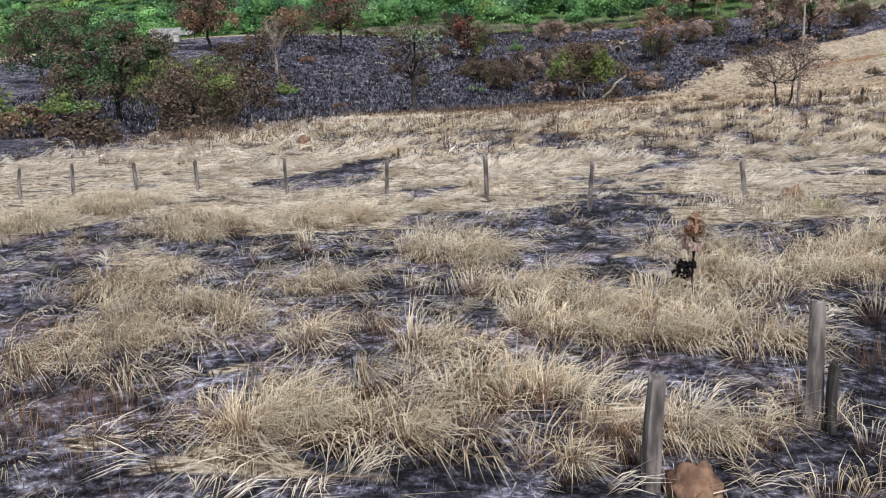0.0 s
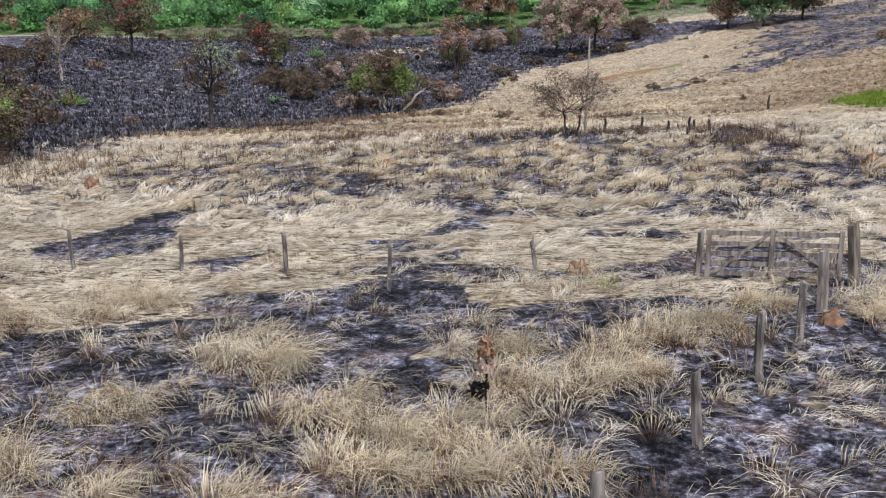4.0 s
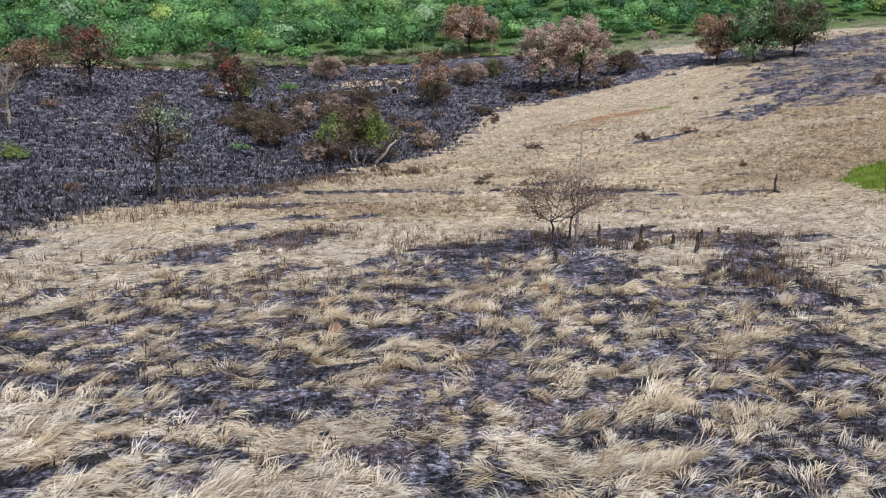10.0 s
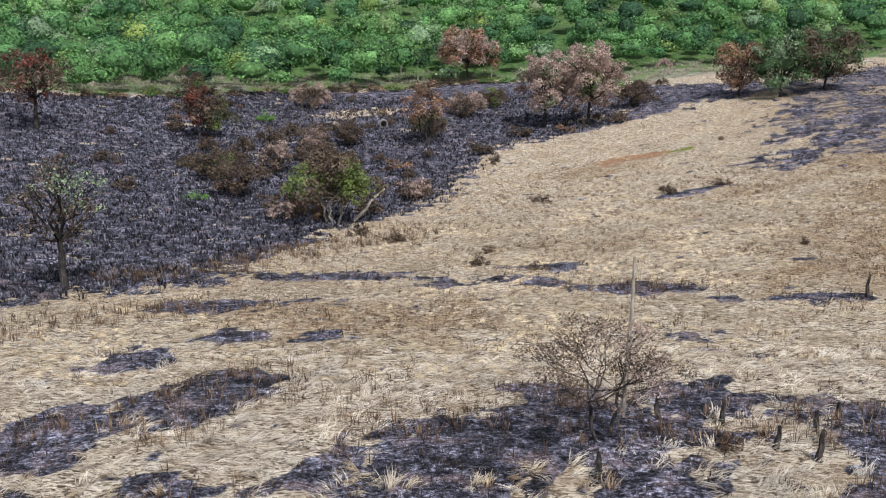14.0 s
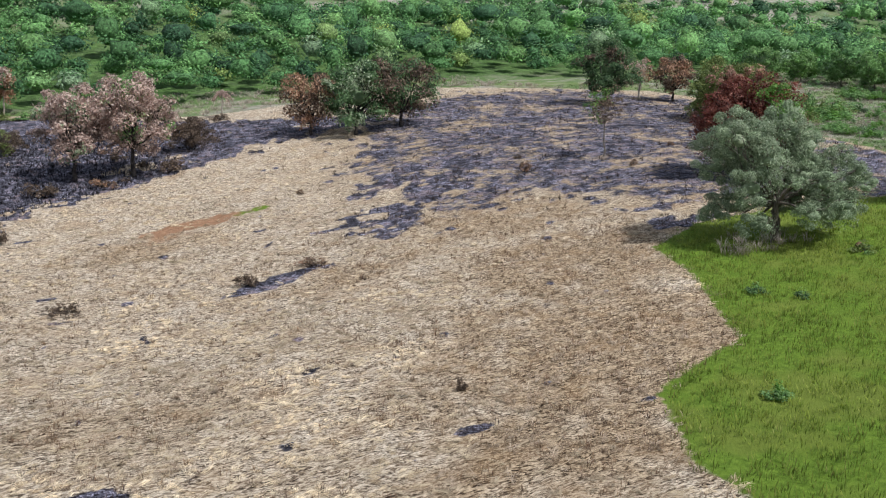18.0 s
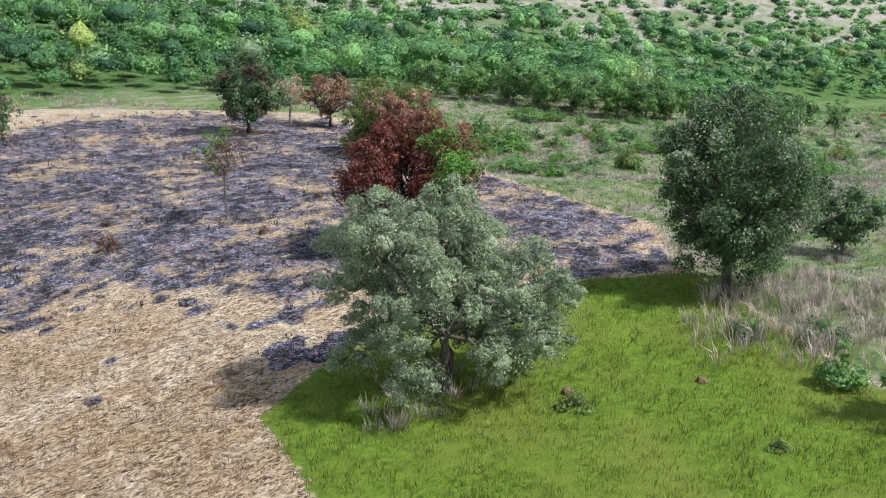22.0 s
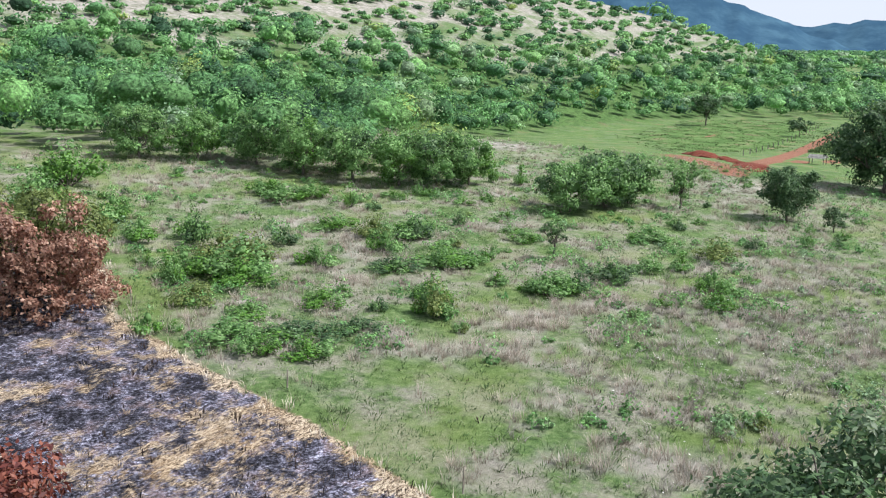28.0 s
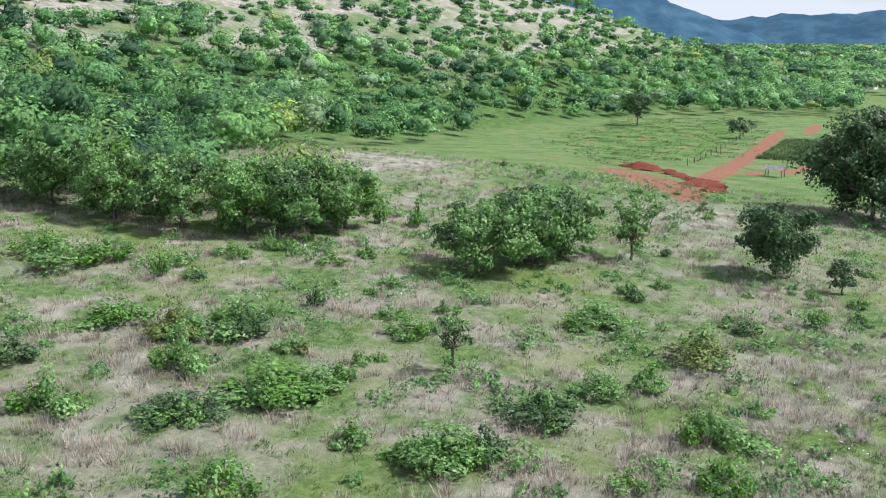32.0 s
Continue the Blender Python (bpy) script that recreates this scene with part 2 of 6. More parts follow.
LUSH = [(70.3, 136.8), (66.5, 127), (57, 112), (46.3, 107.8), (44, 104), (40.5, 98), (40, 90), (60, 78), (90, 92), (99, 112), (109, 126), (113.5, 132.5), (103, 138.2), (90, 141), (80, 141)]
SAVANNA = [(113.5, 133), (128, 145), (129, 151.6), (132.6, 161), (137, 176.5), (141, 189), (150, 200), (158, 222), (156, 240), (135, 262), (121, 281), (60, 268), (20, 292), (-30, 262), (-60, 226), (-110, 224), (-400, 330), (-2500, 900), (4000, 4000), (4000, -2500), (200, -400), (104, 60), (92, 92), (99, 112), (109, 126)]
CHAR = [(-31, 38), (-26, 50), (-29, 74), (-27, 97), (-15.7, 106), (-9, 127), (-5, 140), (5, 156), (10, 180), (17, 205), (37, 217), (62, 231), (94, 240), (60, 262), (20, 288), (-30, 256), (-60, 222), (-105, 215), (-130, 120), (-90, 30)]
NORTH = [(60, 200), (72, 183), (55, 166), (62, 162), (76, 166), (80, 150), (90, 146), (100, 139), (114, 130), (134, 146), (139, 162), (143, 178), (148, 190), (158, 220), (150, 250), (118, 262), (88, 250), (80, 236), (72, 218)]
NEAR_SCARS = [(8.6, 26.0, 2.6, 1.8, -8, 1.0), (9.0, 22.6, 1.6, 0.9, -8, 0.9), (11.5, 24.5, 1.5, 1.5, 0, 0.8), (-7.8, 18.2, 1.6, 2.0, 0, 1.0), (-13.2, 20.2, 2.3, 2.0, -2, 1.0), (-11.9, 16.6, 1.4, 2.8, 0, 1.0), (-1.4, 17.9, 1.2, 1.9, 1, 1.0), (-0.9, 23.3, 1.7, 2.0, -3, 1.0), (-4.3, 15.3, 1.1, 0.9, 1, 1.0), (-2.0, 9.0, 0.9, 0.8, 5, 1.0), (2.1, 9.9, 0.5, 0.9, 5, 1.0),
              (3.1, 14.6, 0.9, 1.2, 2, 1.0), (1.6, 14.1, 0.8, 0.7, 5, 1.0), (-5.9, 12.2, 0.7, 0.8, 3, 1.0), (-7.6, 10.7, 0.7, 0.6, 4, 1.0), (-4.7, 8.2, 0.6, 0.3, 4, 1.0), (0.9, 8.8, 0.6, 0.4, 5, 1.0), (-10.6, 31.0, 1.8, 2.6, -8, 1.0),
              (-3.7, 40.6, 1.3, 3.0, -12, 0.8), (1.7, 37.1, 3.1, 3.1, -10, 0.9), (-5.4, 17.1, 0.8, 1.2, -6, 1.0), (-0.9, 21.6, 1.9, 2.3, -5, 1.0), (2.4, 16.5, 0.6, 0.7, -5, 1.0), (6.2, 14.9, 1.3, 2.6, -4, 1.0), (7.8, 18.3, 1.1, 1.1, -4, 1.0),
              (-4.6, 14.8, 0.8, 0.9, -4, 1.0), (0.1, 25.4, 3.4, 0.9, -7, 1.0), (7.3, 26.2, 0.9, 1.1, -6, 1.0), (4.6, 11.6, 1.6, 1.8, 20, 1.0), (10.5, 17.5, 2.2, 2.2, 40, 0.9)]
MID_SCARS = [(-13.3, 46.9, 1.5, 4.1, -6, 1.0), (-5.5, 42.7, 2.4, 3.1, -5, 1.0), (3.0, 42.6, 1.5, 2.3, -5, 1.0), (0.9, 32.3, 0.8, 1.2, -3, 1.0), (17.4, 44.3, 2.2, 4.6, -5, 1.0), (18.7, 57.6, 3.2, 7.0, -7, 1.0), (-10.6, 34.1, 1.2, 2.9, -4, 1.0), (11.8, 43.7, 1.3, 3.4, -5, 1.0),
             (5.3, 39.0, 1.2, 2.2, -5, 1.0), (4.6, 67.9, 4.4, 5.0, -8, 1.0), (7.2, 29.8, 0.9, 1.0, -3, 1.0), (10.6, 35.8, 1.1, 2.1, -3, 1.0), (13.5, 33.4, 0.8, 2.8, -3, 1.0), (-27.1, 75.4, 1.6, 4.0, -1, 0.9), (-12.2, 69.3, 1.9, 3.6, -9, 1.0), (-0.6, 57.3, 1.5, 2.4, -8, 1.0),
             (10.7, 61.3, 2.9, 4.2, -8, 0.9), (-4.1, 49.8, 1.6, 2.9, -6, 1.0), (-11.1, 54.2, 1.8, 2.2, -7, 1.0), (6.7, 48.6, 1.5, 2.2, -6, 1.0), (-7.9, 76.5, 3.2, 4.6, -4, 1.0), (-13.5, 71.2, 2.8, 3.6, -3, 1.0), (9.2, 70.0, 5.2, 4.6, -5, 1.0), (2.4, 62.8, 2.5, 4.1, -4, 1.0),
             (20.3, 64.4, 1.9, 4.0, -4, 1.0), (17.0, 55.5, 0.9, 2.0, -3, 1.0), (5.3, 58.7, 1.2, 2.2, -3, 1.0), (-7.3, 64.5, 1.4, 1.6, -3, 1.0), (15.2, 73.8, 3.5, 3.0, -6, 1.0), (-1.0, 66.4, 1.3, 1.7, -4, 1.0), (-13.1, 82.4, 2.1, 3.0, -4, 0.9), (22.5, 70, 4, 3, -6, 0.9)]
FAR_SCARS = [(18.2, 100, 4.8, 2.1, -12, 1.0), (23.9, 95.6, 1.6, 1.3, -15, 1.0), (29.8, 94.8, 3.8, 1.6, -14, 1.0), (12, 104, 2.0, 2.2, -10, 0.9), (4.3, 104.2, 2.0, 2.0, -6, 0.9), (-1.5, 108.2, 2.2, 2.4, -3, 0.9), (14.5, 110.3, 1.4, 2.0, -15, 0.8), (-4.5, 109, 7, 2.4, -8, 0.8), (-6, 97.5, 4.5, 2, 10, 0.6), (8, 106, 5, 1.8, 0, 0.6), (38, 153.6, 7.5, 1.6, 24, 0.9),
             (58, 168, 7, 2.6, 50, 0.95), (70, 182, 9, 4.5, 45, 0.9), (14.8, 111.8, 2.5, 1.4, 10, 0.7), (12, 181, 5, 3, 60, 0.5), (80, 142, 3, 5, 60, 0.9), (-12.3, 96.9, 4, 2, 20, 0.75), (-8.5, 88.1, 2.5, 1.6, 40, 0.85), (-3.2, 87.8, 2.2, 1.5, 0, 0.8), (-8, 108.4, 5, 1.6, -5, 0.85), (3.6, 107.5, 2.5, 1.2, 0, 0.65), (11.3, 111, 2.5, 1.2, 0, 0.8), (18.8, 85.2, 2.2, 1.2, 0, 0.75), (-15.4, 105.8, 4, 2, 20, 0.8), (56, 172, 9, 4, 30, 0.6), (66, 190, 8, 4, 40, 0.7)]
BARE = [(38, 187, 8, 2.2, 18, 0.75), (33, 182, 5, 1.6, 20, 0.4)]
RED_FIELD = [(283, 166), (300, 172), (322, 190), (310, 196), (296, 186), (276, 172), (270, 163)]
PASTURE = [(330, 196), (420, 240), (560, 250), (600, 200), (545, 182), (395, 177)]
BROWN_FANS = [(50, 116, 15, 11, 40, 1.0), (62, 138, 12, 9, 30, 0.9), (38, 104, 9, 5, 30, 0.8), (66, 158, 9, 7, 0, 0.7), (0, 92, 8, 5, 0, 0.8), (-6, 95, 5, 4, 0, 0.8), (44, 150, 8, 4, 40, 0.6), (30, 178, 9, 5, 20, 0.6), (20, 122, 7, 4, 10, 0.4)]
PALE_ISLES = [(-9, 236, 11, 4.0, 40, 1.0), (-38, 205, 5, 2, 0, 0.6), (40, 228, 8, 3, 20, 0.7)]
WEST_MEADOW = [(244, 168), (262, 172), (285, 150), (300, 132), (268, 132), (250, 152)]
DRY_MEADOW = [(240, 222), (262, 200), (290, 212), (296, 232), (262, 236)]


def along(x, y, pts, half):
    d = np.full(np.shape(x), 1e9)
    for (ax, ay), (bx, by) in zip(pts, pts[1:]):
        dx, dy = bx - ax, by - ay
        s = np.clip(((x - ax) * dx + (y - ay) * dy) / (dx * dx + dy * dy), 0, 1)
        d = np.minimum(d, np.hypot(x - ax - s * dx, y - ay - s * dy))
    return np.clip(1.5 - d / half, 0, 1)


TUSSOCKS = [(-3.1, 9.9, 1.5, 0.9), (-3.8, 9.3, 0.8, 0.6), (-1.6, 10.8, 0.8, 0.7), (-0.4, 13.7, 1.2, 1.0), (-1.7, 15.2, 1.0, 0.7), (-9.2, 15.6, 0.9, 1.1), (-7.2, 13.5, 1.2, 1.0), (-8.1, 12.4, 1.2, 0.8), (-8.6, 11.4, 0.6, 0.6), (-3.8, 18.5, 0.9, 1.2), (-0.5, 9.3, 0.5, 0.6),
            (1.8, 12.6, 0.5, 0.5), (1.7, 16.0, 1.0, 0.8), (3.4, 17.1, 0.8, 1.0), (-8.1, 22.8, 1.1, 1.3), (-10.6, 20.9, 1.2, 0.8), (-15.2, 24.3, 1.7, 1.4), (-15.7, 21.4, 0.8, 1.9), (0.9, 9.9, 0.7, 0.4), (2.9, 12.2, 0.3, 0.4), (0.5, 12.9, 0.7, 0.5), (4.0, 23.4, 0.8, 0.6),
            (5.2, 19.0, 1.4, 0.8), (7.4, 20.7, 0.6, 0.5), (10.2, 20.6, 1.0, 0.8), (-2.2, 12.0, 0.9, 0.6), (-6.0, 15.8, 0.8, 0.6), (1.0, 18.6, 0.9, 0.5), (-4.4, 12.6, 0.8, 0.6)]


def mounds_at(x, y):
    """Where the tall tussocks of the near field stand."""
    m = np.zeros(np.shape(x))
    for cx, cy, rx, ry in TUSSOCKS:
        m = np.maximum(m, np.clip(1.3 - np.hypot((x - cx) / rx, (y - cy) / ry) - 0.25 * wave_noise(x, y, 1.6, 41), 0, 1))
    return np.clip(1.8 * m, 0, 1)


def mosaic(x, y):
    """The belt where the fire left only scattered tufts."""
    return np.clip(2.4 - 2.2 * np.hypot((x - 4) / 27, (y - 50 + 0.15 * x) / 15.5) + 0.5 * wave_noise(x, y, 9, 24), 0, 1)


def burn_at(x, y):
    """How thoroughly the fire went over a place: 0 straw left, 1 bare ash."""
    base = 0.0 + 0.25 * np.clip((86 - y) / 16, 0, 1) + 0.7 * np.clip(2.4 - np.hypot((x + 0) / 14, (y - 15) / 8.0) * 2, 0, 1) + 0.58 * mosaic(x, y)
    b = np.maximum(base, spots(x, y, NEAR_SCARS + MID_SCARS + FAR_SCARS))
    b = np.maximum(b, 0.95 * inside(x, y, CHAR, 4.0) * (1 - 0.9 * spots(x, y, PALE_ISLES)))
    b = np.maximum(b, (0.46 + 0.12 * wave_noise(x, y, 22, 29)) * inside(x, y, NORTH, 7.0))
    keep = 1 - np.maximum(inside(x, y, LUSH, 1.2), inside(x, y, SAVANNA, 1.6))
    return b * keep


def char_at(x, y):
    """The same with the torn edges and the mosaic of swathes that the fire skipped: 0 straw, 1 char."""
    n = 0.5 * wave_noise(x * 0.5, y * 1.15, 2.4, 21) + 0.5 * wave_noise(x * 0.6, y * 1.3, 6.0, 22) + 0.4 * wave_noise(x * 0.6, y, 1.1, 23)
    return np.clip((1.3 * burn_at(x, y) + 0.8 * n - 0.45) / 0.4, 0, 1)


def axis(*runs):
    """Grid lines: runs of (start, end, step), with steps that grow outside them."""
    mid = np.concatenate([np.arange(a, b, s) for a, b, s in runs] + [[runs[-1][1]]])
    grow = np.cumsum(3.0 * 1.235 ** np.arange(30))
    grow = grow[grow < 4300]
    return np.concatenate([mid[0] - grow[::-1], mid, mid[-1] + grow])


def grid_mesh(name, V, F, material, smooth=True):
    me = bpy.data.meshes.new(name)
    V, F = np.asarray(V, np.float32), np.asarray(F, np.int32)
    k = F.shape[1]
    me.vertices.add(len(V))
    me.vertices.foreach_set("co", V.ravel())
    me.loops.add(F.size)
    me.loops.foreach_set("vertex_index", F.ravel())
    me.polygons.add(len(F))
    me.polygons.foreach_set("loop_start", np.arange(0, F.size, k, dtype=np.int32))
    if smooth:
        me.polygons.foreach_set("use_smooth", np.ones(len(F), bool))
    for m in material if isinstance(material, (list, tuple)) else [material]:
        me.materials.append(m)
    me.update(calc_edges=True)
    return me


def ground_material():
    s = Shader("burnt_field", 0.95, 0.1)
    burn, lush, wild, soil = s.attr("zone")
    red, meadow, wood, green = s.attr("zone_far")
    # matted straw, combed roughly one way; brown roots and painted shade between swathes
    warp = s.noise(0.35, 3.0)
    comb = s.at((1.0, 2.3, 1.0), (0, 0, 0.35))
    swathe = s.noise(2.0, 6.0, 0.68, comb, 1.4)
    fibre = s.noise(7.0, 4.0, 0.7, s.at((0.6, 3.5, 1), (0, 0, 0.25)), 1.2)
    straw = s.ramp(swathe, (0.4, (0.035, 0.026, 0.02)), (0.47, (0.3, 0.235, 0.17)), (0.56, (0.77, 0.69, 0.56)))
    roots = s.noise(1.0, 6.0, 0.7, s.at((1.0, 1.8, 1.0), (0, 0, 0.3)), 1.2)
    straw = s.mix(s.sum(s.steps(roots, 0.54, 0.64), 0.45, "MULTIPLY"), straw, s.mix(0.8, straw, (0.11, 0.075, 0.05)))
    straw = s.mix(s.steps(warp, 0.45, 0.7), straw, s.mix(0.4, straw, (0.4, 0.29, 0.18)))
    withered = s.attr("zone_dry")[0]
    straw = s.mix(s.sum(withered, 0.75, "MULTIPLY", True), straw, s.mix(1.0, straw, (0.64, 0.53, 0.39), "MULTIPLY"))
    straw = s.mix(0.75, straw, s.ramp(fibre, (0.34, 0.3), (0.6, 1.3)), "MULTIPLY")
    # ash and char: blue-grey ash over black stubble
    speck = s.noise(4.6, 8.0, 0.75)
    ash = s.ramp(speck, (0.40, (0.016, 0.015, 0.019)), (0.47, (0.06, 0.057, 0.08)), (0.53, (0.16, 0.16, 0.213)), (0.61, (0.37, 0.377, 0.46)))
    ash = s.mix(s.steps(s.noise(0.22, 4.0), 0.4, 0.62), s.mix(0.4, ash, (0.014, 0.013, 0.018)), ash)
    ash = s.mix(s.sum(s.steps(s.noise(0.5, 4.0), 0.5, 0.66), 0.5, "MULTIPLY"), ash, s.mix(speck, (0.05, 0.03, 0.022), (0.14, 0.09, 0.07)))
    lump = s.sum(s.sum(s.noise(0.5, 5.0, 0.75), 0.55, "MULTIPLY"), s.sum(s.noise(1.5, 6.0, 0.72), 0.45, "MULTIPLY"))
    ash = s.mix(0.9, ash, s.ramp(lump, (0.43, 0.14), (0.5, 0.7), (0.57, 2.2)), "MULTIPLY")
    ash = s.mix(0.85, ash, s.ramp(s.noise(13.0, 6.0, 0.78), (0.38, 0.4), (0.5, 0.9), (0.62, 2.0)), "MULTIPLY")
    blot = s.noise(0.55, 5.0, 0.62)
    tear = s.noise(1.9, 8.0, 0.72, s.at((1.0, 2.2, 1.0), (0, 0, 0.3)))
    edge = s.sum(s.sum(blot, 0.42, "MULTIPLY"), s.sum(tear, 0.38, "MULTIPLY"))
    burnt = s.steps(s.sum(s.sum(burn, 0.7, "MULTIPLY"), s.sum(edge, 1.25, "MULTIPLY")), 0.78, 0.90)
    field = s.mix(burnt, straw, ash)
    # lush young grass
    blade = s.noise(2.2, 5.0, 0.7)
    lawn = s.ramp(blade, (0.3, (0.07, 0.13, 0.015)), (0.6, (0.145, 0.235, 0.03)), (0.8, (0.22, 0.29, 0.055)))
    lawn = s.mix(s.steps(s.noise(0.12, 3.0), 0.45, 0.62), lawn, (0.15, 0.2, 0.035))
    edge_l = s.steps(s.sum(lush, s.sum(s.noise(1.2, 3.0), 0.4, "MULTIPLY")), 0.62, 0.76)
    field = s.mix(edge_l, field, lawn)
    # rough pasture: green herbs and tawny tussocks
    herb = s.ramp(s.noise(1.3, 6.0, 0.75), (0.32, (0.038, 0.075, 0.024)), (0.5, (0.1, 0.168, 0.056)), (0.68, (0.2, 0.26, 0.115)))
    dry = s.ramp(s.noise(3.0, 4.0, 0.7), (0.3, (0.2, 0.18, 0.15)), (0.7, (0.42, 0.375, 0.33)))
    wildc = s.mix(s.steps(s.noise(0.16, 6.0, 0.7), 0.44, 0.64), herb, s.mix(0.25, dry, herb))
    wildc = s.mix(s.steps(s.noise(0.05, 3.0), 0.45, 0.65), wildc, s.mix(0.5, wildc, (0.16, 0.21, 0.06)))
    edge_w = s.steps(s.sum(wild, s.sum(s.noise(1.2, 3.0), 0.4, "MULTIPLY")), 0.62, 0.76)
    field = s.mix(edge_w, field, wildc)
    grain = s.noise(2.0, 6.0)
    field = s.mix(s.sum(green, 1.0, "MULTIPLY", True), field, s.ramp(s.noise(0.1, 8.0, 0.75), (0.36, (0.05, 0.1, 0.03)), (0.48, (0.085, 0.16, 0.045)), (0.56, (0.13, 0.2, 0.07)), (0.62, (0.2, 0.15, 0.1)), (0.72, (0.24, 0.11, 0.07))))
    scrub = s.steps(s.noise(0.045, 5.0, 0.7), 0.48, 0.6)
    field = s.mix(s.sum(meadow, s.sum(0.95, s.sum(scrub, 0.7, "MULTIPLY"), "SUBTRACT"), "MULTIPLY", True), field, s.ramp(s.noise(0.35, 8.0, 0.75), (0.36, (0.13, 0.14, 0.085)), (0.47, (0.25, 0.235, 0.205)), (0.62, (0.4, 0.37, 0.335))))
    field = s.mix(s.sum(wood, 1.0, "MULTIPLY", True), field, s.mix(s.steps(s.noise(0.5, 6.0, 0.7), 0.4, 0.6), (0.04, 0.08, 0.025), (0.09, 0.17, 0.05)))
    earth = s.ramp(grain, (0.3, (0.17, 0.07, 0.045)), (0.7, (0.3, 0.155, 0.105)))
    field = s.mix(s.steps(s.sum(red, s.sum(blot, 0.5, "MULTIPLY")), 0.5, 0.75), field, earth)
    field = s.mix(s.steps(s.sum(soil, s.sum(blot, 0.5, "MULTIPLY")), 0.5, 0.8), field, s.ramp(grain, (0.3, (0.2, 0.11, 0.062)), (0.7, (0.37, 0.22, 0.135))))
    s.bump(s.sum(s.sum(swathe, 1.0, "MULTIPLY"), s.sum(fibre, 0.5, "MULTIPLY")), 0.9, 0.16)
    return s.color(field)


def pale_slope(x, y):
    """The upper hill, where the wood gives way to pale grass."""
    r = rise(x, y)
    belt = np.exp(-(((r - 47) / 4.0) ** 2)) * np.clip((x - 420) / 120, 0, 1)
    band = 1.6 * np.clip(np.sin(r * 0.5 + 2.2 * wave_noise(x, y, 90, 10)) - 0.35, 0, 1) * np.clip((r - 28) / 6, 0, 1)
    return np.clip((r - 22.5) / 10 - band + 1.0 * wave_noise(x, y, 70, 8) + 0.6 * wave_noise(x, y, 24, 9) - 1.2 * belt, 0, 1)


TAN_PATCHES = [(148.6, 166.2, 3, 1.6, 30, 0.8), (170, 156.2, 5, 2, -20, 0.8), (179.5, 151.3, 4, 1.6, -20, 0.8), (189, 145.1, 4, 2, -20, 0.8), (172.2, 185.6, 4, 2, 40, 0.8), (194.5, 179.7, 5, 2.4, -40, 0.8), (150, 163, 6, 1.5, -30, 0.5), (163, 160, 7, 2, -25, 0.5)]


def tan_at(x, y):
    """Where tall dry grass stands in the rough pasture."""
    n = 0.6 * wave_noise(x, y, 9, 51) + 0.5 * wave_noise(x, y, 3.5, 52) + 0.3 * wave_noise(x, y, 40, 53)
    n = n + 1.6 * spots(x, y, TAN_PATCHES, 0.5)
    return np.clip((n - 0.08) / 0.35, 0, 1)


